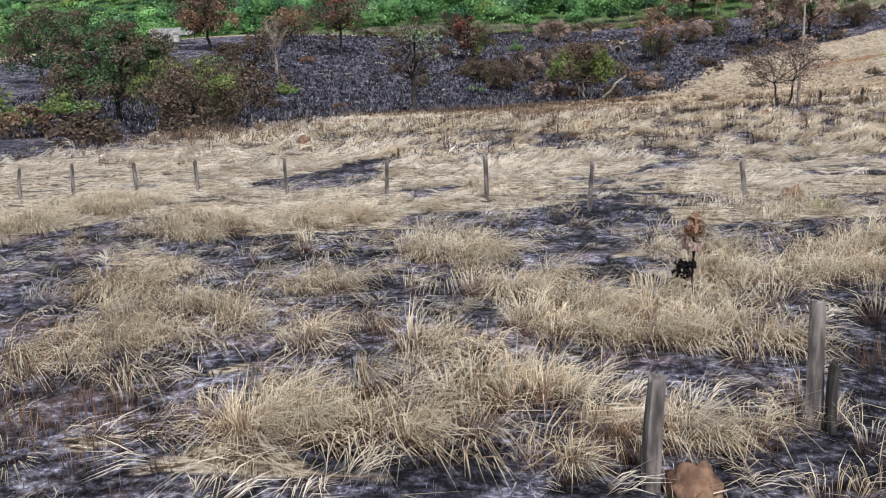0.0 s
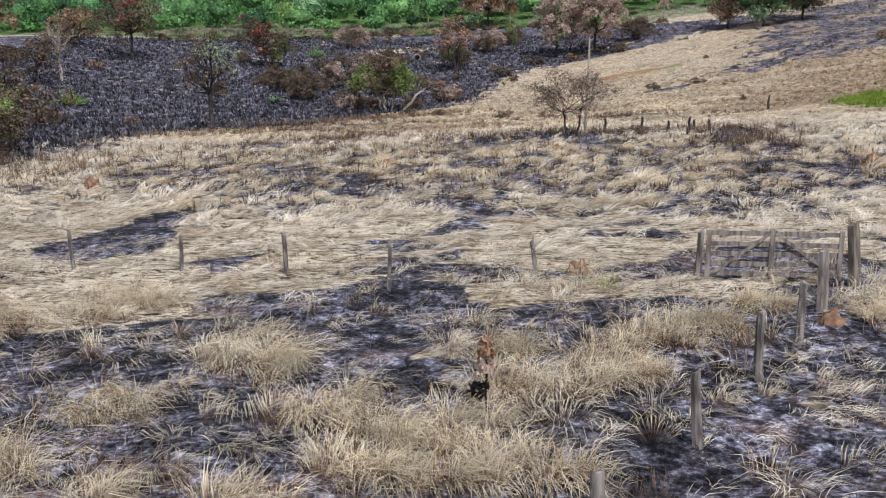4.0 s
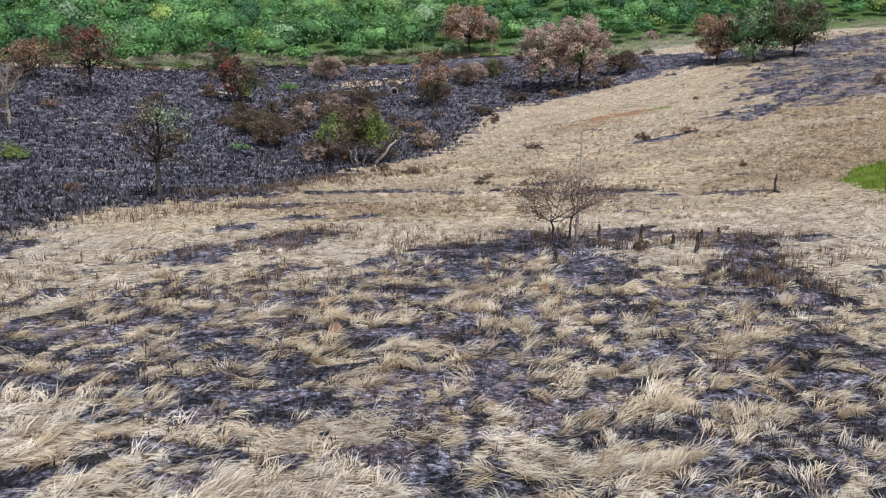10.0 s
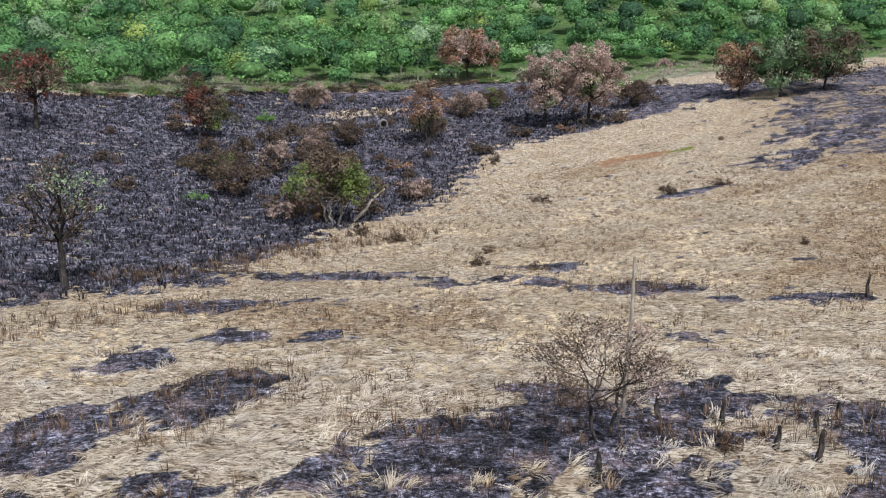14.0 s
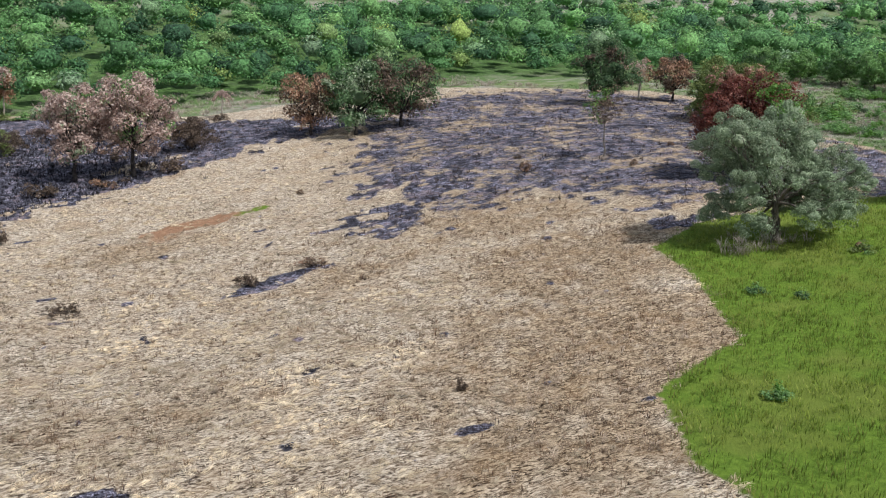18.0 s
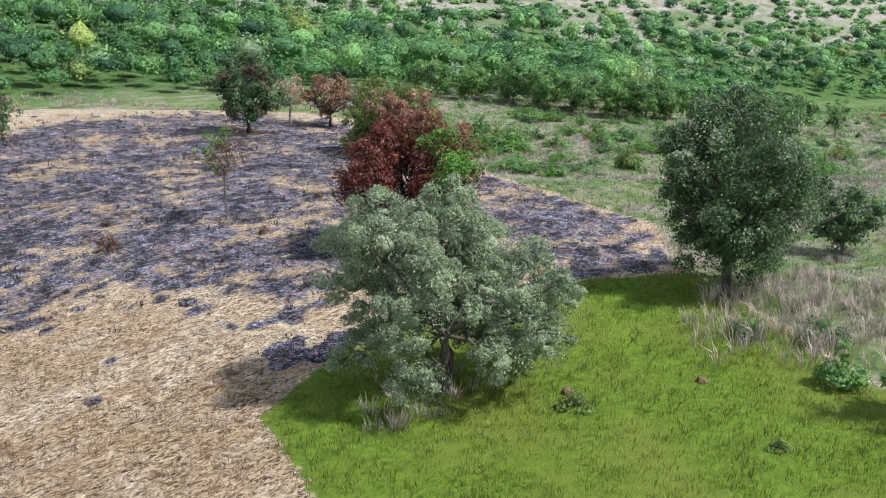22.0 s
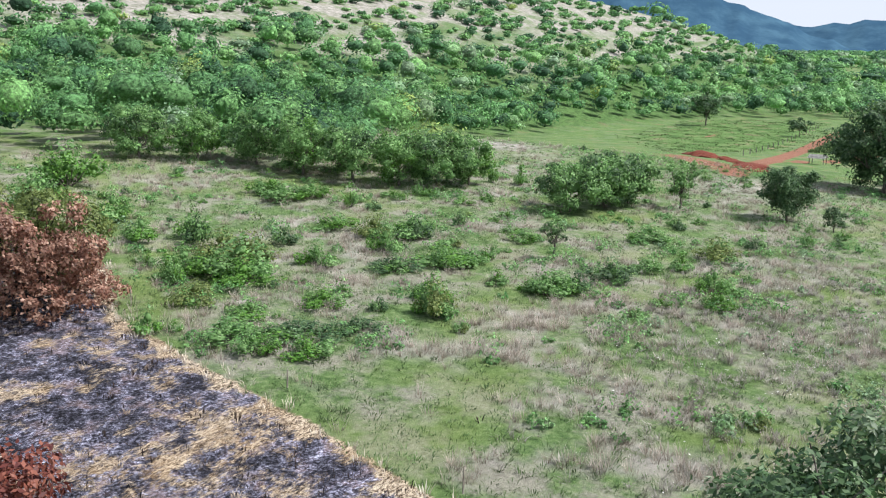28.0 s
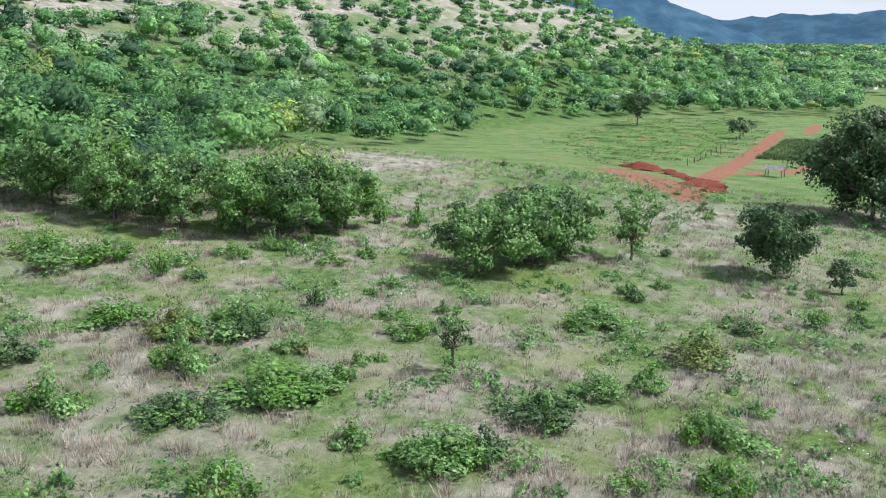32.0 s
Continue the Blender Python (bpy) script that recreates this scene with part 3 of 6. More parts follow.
def build_ground():
    xs = axis((-70, -40, 2.0), (-40, -20, 1.0), (-20, 26, 0.6), (26, 60, 1.0), (60, 150, 1.3), (150, 232, 1.8), (232, 300, 3.0))
    ys = axis((4, 34, 0.5), (34, 80, 0.8), (80, 115, 1.0), (115, 215, 1.3), (215, 330, 2.8))
    X, Y = np.meshgrid(xs, ys)
    Z = ground_z(X, Y)
    near = np.clip(1.2 - np.hypot(X - 60, Y - 110) / 300, 0, 1)
    Z = Z + near * (0.10 * wave_noise(X, Y, 3.2, 5) + 0.10 * wave_noise(X, Y, 9.0, 6))
    n, m = len(ys), len(xs)
    i = np.arange(n * m).reshape(n, m)
    F = np.stack([i[:-1, :-1], i[:-1, 1:], i[1:, 1:], i[1:, :-1]], -1).reshape(-1, 4)
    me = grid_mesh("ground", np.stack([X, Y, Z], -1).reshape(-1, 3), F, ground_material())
    x, y = X.ravel(), Y.ravel()
    lush, wild = inside(x, y, LUSH, 1.5), inside(x, y, SAVANNA, 1.5)
    lush = np.maximum(lush, 0.8 * spots(x, y, [(45.5, 189.0, 4.5, 1.5, 18, 0.8), (12, 128, 2.0, 1.0, 0, 0.4)]))
    north = 0.9 * inside(x, y, NORTH, 9.0) * (1 - wild) * (1 - lush)
    streak = 0.6 + 0.14 * wave_noise(x * 0.6, y, 3.4, 71) + 0.15 * wave_noise(x, y, 13.0, 72)
    zone = np.stack([char_at(x, y) * (1 - north) + north * streak, lush, wild * (1 - lush), spots(x, y, BARE)], -1)
    road = along(x, y, [(276, 168), (303, 170.6), (360, 173), (502, 176.4), (549, 161), (559, 143), (640, 120)], 2.3)
    road = np.maximum(road, 0.8 * along(x, y, [(330, 172), (360, 158), (420, 150)], 2.2))
    bald = spots(x, y, [(385, 224, 9, 3, 10, 0.6), (338, 190, 10, 3, 20, 0.5), (450, 214, 30, 1.5, -20, 0.5)])
    hillside = pale_slope(x, y)
    far = np.stack([np.maximum(np.maximum(road, bald), inside(x, y, RED_FIELD, 4) * 0.5), np.maximum(np.maximum(np.maximum(inside(x, y, DRY_MEADOW, 6), 0.8 * inside(x, y, WEST_MEADOW, 8)), hillside), np.where((x < 132) & (x > 5) & (y > 215), 0.85, 0.8 * tan_at(x, y)) * inside(x, y, SAVANNA, 2.0) * np.clip((300 - x) / 60, 0, 1) * (y < 275)), np.clip(rise(x, y) * 0.5, 0, 1) * (1 - hillside) * 0.9, np.maximum(inside(x, y, PASTURE, 8), 0.7 * np.clip((x - 225) / 50, 0, 1))], -1)
    brown = np.clip(1.3 * spots(x, y, BROWN_FANS, 0.6) * (0.75 + 0.6 * wave_noise(x, y, 4.0, 73)) + 0.25 * wave_noise(x, y, 9.0, 74) + 0.3 * np.clip((y - 84) / 12, 0, 1) + 0.5 * inside(x, y, NORTH, 9.0), 0, 1)
    dry = np.stack([brown, brown, brown, brown], -1)
    for name, values in (("zone", zone), ("zone_far", far), ("zone_dry", dry)):
        a = me.attributes.new(name, "FLOAT_COLOR", "POINT")
        a.data.foreach_set("color", values.astype(np.float32).ravel())
    return tagged(new("ground", me), "burnt straw field passing into green rough pasture", "ground", kind="structure")


ground = build_ground()


# ---- plants: shared makers ----
def tubes(paths, sides=6):
    """Tapered limbs: each path a list of (place, radius)."""
    V, F = [], []
    for path in paths:
        first = len(V)
        for k, (p, r) in enumerate(path):
            a, b = Vector(path[max(k - 1, 0)][0]), Vector(path[min(k + 1, len(path) - 1)][0])
            d = (b - a).normalized()
            u = d.orthogonal().normalized()
            v = d.cross(u)
            for j in range(sides):
                t = 6.2832 * j / sides
                V.append(Vector(p) + r * (math.cos(t) * u + math.sin(t) * v))
        for k in range(len(path) - 1):
            for j in range(sides):
                q = first + k * sides
                F.append((q + j, q + (j + 1) % sides, q + sides + (j + 1) % sides, q + sides + j))
    return V, F


def limb(rng, a, b, r0, r1, bend=0.12, n=4):
    """A crooked limb from a to b."""
    a, b = np.array(a, float), np.array(b, float)
    size = np.linalg.norm(b - a)
    out = []
    for k in range(n + 1):
        t = k / n
        p = a + (b - a) * t + rng.normal(0, bend * size * 0.5, 3) * math.sin(3.14 * t)
        out.append((tuple(p), r0 + (r1 - r0) * t))
    return out


def leaf_quads(rng, centres, outward, size, aspect=0.5, droop=0.3, spread=0.9):
    """One folded leaf or sprig per centre, its blade leaning outward and drooping."""
    n = len(centres)
    face = outward + rng.normal(0, spread * 0.55, (n, 3)) + (0, 0, 0.35)
    face /= np.linalg.norm(face, axis=1, keepdims=True) + 1e-9
    way = np.cross(face, rng.normal(0, 1, (n, 3)))
    way[:, 2] -= droop * rng.uniform(0.3, 1.2, n)
    way /= np.linalg.norm(way, axis=1, keepdims=True) + 1e-9
    side = np.cross(way, face)
    side /= np.linalg.norm(side, axis=1, keepdims=True) + 1e-9
    long = (size * rng.uniform(0.6, 1.4, n))[:, None]
    a = centres - way * long * 0.5
    c = centres + way * long * 0.5
    b = centres + side * long * aspect * 0.5 + way * long * 0.05
    d = centres - side * long * aspect * 0.5 + way * long * 0.05
    V = np.stack([a, b, c, d], 1).reshape(-1, 3)
    return V, np.arange(4 * n).reshape(n, 4)


def crown_points(rng, lobes, n, shell=0.62, up=0.25, knots=13, knot=0.36):
    """Places and outward directions on a set of (x, y, z, rx, ry, rz) boughs: leaves gather in knots on the skin, with gaps between."""
    lobes = np.array(lobes, float)
    w = lobes[:, 3] * lobes[:, 4] + lobes[:, 4] * lobes[:, 5]
    pick = rng.choice(len(lobes), n, p=w / w.sum())
    k = rng.normal(0, 1, (len(lobes), knots, 3))
    k[:, :, 2] += up + 0.2
    k /= np.linalg.norm(k, axis=2, keepdims=True)
    k *= rng.uniform(0.72, 1.02, (len(lobes), knots, 1))
    d = rng.normal(0, 1, (n, 3))
    d[:, 2] += up
    d /= np.linalg.norm(d, axis=1, keepdims=True)
    at = k[pick, rng.integers(0, knots, n)] * (1.22 - knot) + d * (knot * (shell + (1 - shell) * rng.uniform(0, 1, n)))[:, None]
    loose = rng.uniform(0, 1, n) < 0.6 * knot
    at[loose] = d[loose] * rng.uniform(0.55, 1.08, (int(loose.sum()), 1))
    out = at + 0.5 * d
    return lobes[pick, :3] + at * lobes[pick, 3:], out / (np.linalg.norm(out, axis=1, keepdims=True) + 1e-9)


def canopy(rng, width, low, height, rings=5, sides=11, sprigs=80, lumps=9, core=0.92, reach=1.07):
    """A rounded crown with bulging boughs and creases between: its leafy core as a mesh, and places with outward directions for sprigs on it."""
    k = rng.normal(0, 1, (lumps, 3))
    k[:, 2] = np.abs(k[:, 2]) * 0.9 + 0.05
    k /= np.linalg.norm(k, axis=1, keepdims=True)
    swell = rng.uniform(0.26, 0.5, lumps)
    mid = low + (height - low) * 0.4

    def skin(d):
        r = 0.6 + np.max(swell * np.exp(-(1 - d @ k.T) / 0.1), axis=1)
        half = np.where(d[:, 2] > 0, height - mid, mid - low)
        return np.stack([d[:, 0] * r * width * 0.5, d[:, 1] * r * width * 0.5, d[:, 2] * r * half], -1)

    el = np.radians(np.linspace(-55, 90, rings + 1))
    az = np.arange(sides) * 6.2832 / sides + rng.uniform(0, 6)
    d = np.stack([np.outer(np.cos(el), np.cos(az)), np.outer(np.cos(el), np.sin(az)), np.outer(np.sin(el), np.ones(sides))], -1).reshape(-1, 3)
    V = skin(d) * core + (0, 0, mid)
    V = V * (1 + rng.normal(0, 0.02, (len(V), 1)))
    i = np.arange((rings + 1) * sides).reshape(rings + 1, sides)
    j = np.roll(i, -1, 1)
    F = np.stack([i[:-1], j[:-1], j[1:], i[1:]], -1).reshape(-1, 4)
    d = rng.normal(0, 1, (sprigs, 3))
    d[:, 2] += 0.45
    d /= np.linalg.norm(d, axis=1, keepdims=True)
    P = skin(d) * rng.uniform(0.9, reach, (sprigs, 1)) + (0, 0, mid)
    return V, F, P, d


def boughs(rng, height, width, low, count, flat=0.75):
    """Boughs that fill a rounded crown between low and height."""
    mid, half = (low + height) / 2, (height - low) / 2
    out = []
    for k in range(count):
        t = (k + 0.5) / count
        lift = 1 - 1.92 * t
        a = 2.4 * k + rng.uniform(-0.4, 0.4)
        ring = math.sqrt(max(0.05, 1 - lift * lift)) * rng.uniform(0.55, 0.82)
        r = width * 0.5 * rng.uniform(0.24, 0.42)
        out.append((ring * width * 0.5 * math.cos(a), ring * width * 0.5 * math.sin(a), mid + lift * half * 0.72, r, r, min(r * flat, half * 0.6)))
    for _ in range(max(2, count // 4)):
        a, lift = rng.uniform(0, 6.283), rng.uniform(-0.75, 0.9)
        ring = math.sqrt(1 - lift * lift) * rng.uniform(0.8, 1.0) * width * 0.5
        r = width * 0.5 * rng.uniform(0.14, 0.24)
        out.append((ring * math.cos(a), ring * math.sin(a), mid + lift * half * 0.85, r, r, r * 0.8))
    out.append((0, 0, mid, width * 0.3, width * 0.3, half * 0.7))
    return out


def limb_mesh(name, paths, sides, material):
    V, F = tubes(paths, sides)
    me = bpy.data.meshes.new(name)
    me.from_pydata([tuple(v) for v in V], [], F)
    me.polygons.foreach_set("use_smooth", np.ones(len(F), bool))
    me.materials.append(material)
    return me


def part(name, data, parent, label=""):
    ob = new(name, data)
    ob.parent = parent
    return tagged(ob, label)


def stand(name, x, y, sink=0.0, turn=0.0):
    e = new(name)
    e.empty_display_size = 0.2
    e.matrix_world = pose(x, y, float(ground_z(x, y)) - sink, 0, 0, turn)
    return e


def tree(name, label, x, y, height, width, low, leaves, seed, bark=BARK, trunks=1, leaf=0.3, density=1.0, count=9, thick=None, lean=0.0, lobes=None, flat=0.75, second=None, share=0.25, twigs=0, droop=0.3, category="tree", aspect=0.5, group="", bare=False, knot=0.36, full=None, patches=()):
    """A tree with a tapered, forked trunk, limbs to every bough, and a crown of single leaves or sprigs."""
    rng = np.random.default_rng(seed)
    t = stand(name, x, y, 0.15)
    tagged(t, label, category, group)
    lobes = lobes or boughs(rng, height, width, low, count, flat)
    thick = thick or height * 0.022
    sides = 4 if bare or leaf > 0.3 else 6
    for k in range(trunks):
        arms = []
        a = 6.283 * k / trunks + 0.7
        off = 0 if trunks == 1 else width * 0.06
        foot = np.array((off * math.cos(a), off * math.sin(a), 0.0))
        fork = np.array((foot[0] * 2.2 + lean, foot[1] * 2.2, low + (height - low) * 0.18))
        stem = limb(rng, foot, fork, thick * 1.35, thick * 0.8, 0.07, 5)
        for lobe in lobes[k::trunks]:
            end = np.array(lobe[:3]) + (0, 0, lobe[5] * 0.2)
            arm = [limb(rng, fork * 0.95, end, thick * 0.55, thick * 0.12, 0.16, 4)]
            for _ in range(0 if bare else 3 + twigs):
                d = rng.normal(0, 1, 3)
                d[2] = abs(d[2]) * 0.6
                d /= np.linalg.norm(d)
                mid = fork * 0.95 + (end - fork * 0.95) * rng.uniform(0.5, 1.0)
                arm.append(limb(rng, mid, end + d * np.array(lobe[3:]) * 0.95, thick * 0.2, thick * 0.05, 0.18, 3))
            arms.append(arm)
        trunk = part("trunk", limb_mesh("trunk", [stem] + (sum(arms, []) if bare else []), sides, bark), t)
        for arm in () if bare else arms:
            part("branch", limb_mesh("branch", arm, sides, bark), trunk)
    area = sum(12.5 * ((l[3] * l[5]) + (l[3] * l[4])) / 2 for l in lobes)
    n = int(density * area * 1.0 / (leaf * leaf * aspect))
    full = leaves in (LEAF_GREEN, LEAF_DARK, LEAF_GREY, LEAF_LIME) if full is None else full
    if leaf >= 0.3:
        n, leaf = int(0.6 * n), leaf * 1.14
    P, D = crown_points(rng, lobes, n, knot=knot)
    V, F = leaf_quads(rng, P, D, leaf, aspect, droop)
    cores = 0
    for lobe in lobes if full else ():
        cv, cf, _, _ = canopy(rng, 2.0, -1.0, 1.0, 6, 10, 1, 6)
        cv = cv * (np.array(lobe[3:]) * (0.45 if leaf < 0.3 else 0.62)) + lobe[:3]
        F = np.concatenate([F, cf + len(V)])
        V = np.concatenate([V, cv])
        cores += len(cf)
    me = grid_mesh("crown", V, F, [leaves] + ([second] if second else []), False)
    if second:
        patch = np.sin(P[:, 0] * 0.9 + seed) + np.sin(P[:, 1] * 1.1 + 2 * seed) + np.sin(P[:, 2] * 1.0 + 3 * seed) + rng.normal(0, 0.5, n)
        other = patch > np.quantile(patch, 1 - share)
        if patches:
            other = np.zeros(n, bool)
            for px_, py_, pz_, r_ in patches:
                other |= np.linalg.norm(P - (px_, py_, pz_), axis=1) + rng.normal(0, 0.3, n) < r_
        me.polygons.foreach_set("material_index", np.concatenate([other, np.zeros(cores, bool)]).astype(np.int32))
    part("crown", me, t)
    return t


# ---- single trees and large shrubs of the burnt field ----
def skirted_boughs():
    """A dome whose boughs reach down to the ground all round."""
    r_ = np.random.default_rng(9)
    ring = [(6.0 * math.cos(0.7 * k), 6.0 * math.sin(0.7 * k), r_.uniform(1.3, 2.2), 2.2, 2.2, 1.6) for k in range(9)]
    return boughs(r_, 10.6, 15.0, 0.6, 17, 0.9) + ring


def grey_boughs():
    """A high rounded head and a lower, spreading shoulder."""
    r_ = np.random.default_rng(8)
    head = [(x - 1.2, y + 0.8, z, a, b, c) for x, y, z, a, b, c in boughs(r_, 13.6, 13.0, 2.4, 15, 0.8)]
    return head + [(x + 3.6, y - 3.0, z, a, b, c) for x, y, z, a, b, c in boughs(r_, 9.8, 10.0, 1.4, 10, 0.8)] + [(5.6 * math.cos(0.9 * k), 5.6 * math.sin(0.9 * k), r_.uniform(2.2, 3.6), 1.9, 1.9, 1.4) for k in range(7)]


tree("tree", "broad leafy tree with grey-green foliage at the field's edge", 80.5, 131.2, 14.0, 17.0, 2.2, LEAF_GREY, 11, leaf=0.19, aspect=0.32, thick=0.3, density=1.25, droop=0.5, trunks=2, knot=0.27, full=True, lobes=grey_boughs())
tree("tree", "scorched tree with dark red leaves and a green side", 101.8, 156.2, 13.1, 13.6, 0.5, LEAF_RED, 12, BARK_BURNT, leaf=0.28, count=30, second=LEAF_LIME, density=0.8, flat=1.0, knot=0.28, patches=((0.3, -7.0, 8.0, 3.3), (-1.9, -3.1, 12.6, 2.4), (-0.7, -5.2, 10.8, 2.0), (-5.8, -0.5, 5.0, 1.0)))
tree("tree", "tall dense dark green tree above dry grass", 110.2, 127.6, 16.8, 13.5, 0.3, LEAF_DARK, 13, leaf=0.24, count=24, density=1.2, flat=1.0, knot=0.36, full=False, second=LEAF_GREY, share=0.15)
tree("tree", "dark green tree with scorched lower boughs", 132, 225.5, 14.0, 13.0, 0.3, LEAF_DARK, 14, BARK_BURNT, leaf=0.36, count=16, density=1.2, second=LEAF_DUN, share=0.25)
tree("tree", "small tree with withered brown foliage on burnt ground", 148.5, 224, 10.5, 10, 0.6, LEAF_DUN, 15, BARK_BURNT, leaf=0.36, count=13, density=1.4, second=LEAF_RUST, share=0.45)
tree("tree", "slender sapling with thin grey and green leaves", 96.6, 179.5, 11.0, 6.4, 4.0, LEAF_DUN, 16, BARK, leaf=0.24, count=8, density=0.5, thick=0.12, second=LEAF_LIME, share=0.3)
tree("bush", "large domed bush with scorched rust-coloured front and olive top", 137.5, 196, 11.0, 16.0, 0.1, LEAF_COPPER, 17, BARK_BURNT, leaf=0.32, density=1.5, second=LEAF_OLIVE, category="bush", lobes=skirted_boughs(), knot=0.3, patches=((0.5, 0.5, 12.0, 5.6), (-5.0, 1.5, 8.5, 4.2), (5.5, 0.0, 9.2, 5.0), (4.0, 5.0, 7.0, 7.5), (-4.0, 5.0, 6.0, 6.0)))
tree("tree", "slender tree with orange withered leaves", 143.5, 229, 9.5, 7, 3.0, LEAF_PINK, 18, BARK_PALE, leaf=0.38, count=6, density=0.6, second=LEAF_RUST, share=0.5)
tree("tree", "bare crooked little tree with few brown leaves", 9.9, 69.2, 5.2, 7.6, 1.4, LEAF_DUN, 19, BARK_BURNT, leaf=0.11, count=11, density=0.2, thick=0.07, twigs=9, trunks=2, flat=0.5, second=LEAF_PINK, share=0.4)
tree("tree", "tree with pinkish withered leaves beside its twin", 28.0, 223, 16.0, 14.5, 2.0, LEAF_PINK, 20, BARK_BURNT, leaf=0.4, count=13, density=1.5, second=LEAF_GREY, share=0.18, group="withered pair")
tree("tree", "tree with pinkish brown withered leaves and green low boughs", 36.6, 221, 16.8, 15, 2.2, LEAF_PINK, 21, BARK_BURNT, leaf=0.4, count=14, density=1.5, second=LEAF_GREEN, share=0.1, group="withered pair")
tree("tree", "tree with rust-brown leaves on a tall trunk before the wood", 16.1, 286, 14.0, 19, 4.0, LEAF_RUST, 22, BARK_BURNT, leaf=0.5, count=12, density=1.2, second=LEAF_PINK, share=0.5)
tree("tree", "thin scorched tree with red upper leaves", 4.0, 206, 13.0, 9.5, 3.0, LEAF_DUN, 23, BARK_BURNT, leaf=0.42, count=10, second=LEAF_RUST, share=0.6, trunks=3, density=0.8, thick=0.16)
tree("tree", "dense olive and brown thicket with pale stems", -7.3, 141, 8.5, 11.5, 1.8, LEAF_DUN, 24, BARK_PALE, leaf=0.32, count=12, second=LEAF_OLIVE, share=0.5, trunks=5, thick=0.14, density=1.3)
tree("tree", "half-burnt crooked tree with sparse green and brown leaves", -24.2, 102.6, 11.5, 7.0, 2.5, LEAF_DUN, 25, BARK_BURNT, leaf=0.26, count=9, density=0.32, second=LEAF_GREY, share=0.4, twigs=5)
tree("tree", "scorched tree with thin dark red crown", -58.0, 186, 13.4, 14.0, 3.5, LEAF_DUN, 26, BARK_BURNT, leaf=0.4, count=10, density=0.55, second=LEAF_RED, share=0.3, twigs=3)
tree("tree", "dark brown scorched tree over undergrowth", -34, 193, 10.0, 8.5, 1.5, LEAF_DUN, 27, BARK_BURNT, leaf=0.4, count=9, second=LEAF_RED, share=0.3)
tree("tree", "tree with reddish brown crown at the burn's far side", -84, 181, 12.5, 15, 2.5, LEAF_DUN, 28, BARK_BURNT, leaf=0.42, count=11, second=LEAF_RUST, share=0.4)
tree("tree", "half-scorched tree with green and rust foliage", -47.5, 81, 9.5, 12.0, 1.6, LEAF_DARK, 29, BARK_BURNT, leaf=0.26, count=12, density=0.8, second=LEAF_DUN, share=0.5)
tree("bush", "low spreading bush with singed brown leaves", -33, 67, 6.0, 9.5, 0.3, LEAF_DUN, 30, BARK_BURNT, leaf=0.2, count=10, density=0.6, second=LEAF_OLIVE, share=0.2, category="bush")
tree("tree", "bare dead tree with thin grey branches", -60.6, 156, 10.0, 7.0, 3.0, LEAF_DUN, 31, BARK_PALE, leaf=0.25, count=8, density=0.12, twigs=6)
tree("tree", "small tree with rust-coloured leaves at the wood's edge", 70.5, 233, 12.0, 13.0, 0.4, LEAF_RUST, 32, BARK_BURNT, leaf=0.42, count=13, density=1.1, knot=0.42, second=LEAF_DUN, share=0.4, group="edge clump")
tree("tree", "grey-green tree standing in a scorched clump", 77.0, 227.0, 14.0, 14.0, 0.4, LEAF_DARK, 33, BARK_BURNT, leaf=0.42, count=13, second=LEAF_GREY, share=0.4, density=1.1, group="edge clump")
tree("tree", "tree with dark maroon scorched crown", 86.5, 228.0, 13.5, 17.0, 0.6, LEAF_DUN, 34, BARK_BURNT, leaf=0.42, count=15, density=1.1, knot=0.42, second=LEAF_DARK, share=0.45, group="edge clump")
tree("bush", "dark rounded bush among tall dry grass", 129.4, 125.5, 7.0, 8.0, 0.3, LEAF_DARK, 35, leaf=0.3, count=9, category="bush")
for k, (x, y, h, w) in enumerate([(-21.6, 157, 5.0, 7.5), (-19, 176, 5.2, 6), (-26.6, 166, 4.0, 7), (-13.5, 185, 3.6, 8), (-13, 141, 3.2, 5), (4.6, 215, 5.0, 8), (-10, 203, 5.0, 7), (13, 236, 5.4, 10), (-33, 198, 8.0, 9), (-9, 168, 4.2, 6), (-15, 197, 4.6, 7), (20, 246, 4.5, 8), (49, 236, 5.5, 10), (-20, 237, 5.4, 9), (-43, 231, 6.7, 6), (33, 250, 4.0, 9), (2, 160, 3.0, 6)]):
    tree("bush", "twiggy brown bush half burnt, with few leaves remaining", x, y, h, w, 0.2, (LEAF_SCORCH, LEAF_DUN, LEAF_SCORCH)[k % 3], 130 + k, (BARK_BURNT, BARK)[k % 2], trunks=4, leaf=0.26, count=12, density=0.8, second=(LEAF_DUN, LEAF_PINK, LEAF_OLIVE)[k % 3], share=0.3, twigs=4, thick=0.08, category="bush", group="half-burnt bushes")
for k, (x, y, h, w, leaves, second) in enumerate([(-45, 98, 6.5, 10, LEAF_SCORCH, LEAF_DARK), (-62, 98, 6.0, 9, LEAF_SCORCH, LEAF_DUN), (-88, 130, 12, 15, LEAF_SCORCH, LEAF_DARK), (-34, 78, 5.0, 8, LEAF_SCORCH, LEAF_DUN), (-62, 150, 8.0, 9, LEAF_SCORCH, LEAF_DUN), (-72, 196, 8.5, 12, LEAF_DUN, LEAF_RUST), (-100, 160, 10, 14, LEAF_DARK, LEAF_DUN)]):
    tree("tree", "low singed tree with dark brown and olive foliage", x, y, h, w, 0.8, leaves, 90 + k, BARK_BURNT, leaf=0.32, count=10, density=0.6, second=second, share=0.4, twigs=2, group="singed trees in the valley")
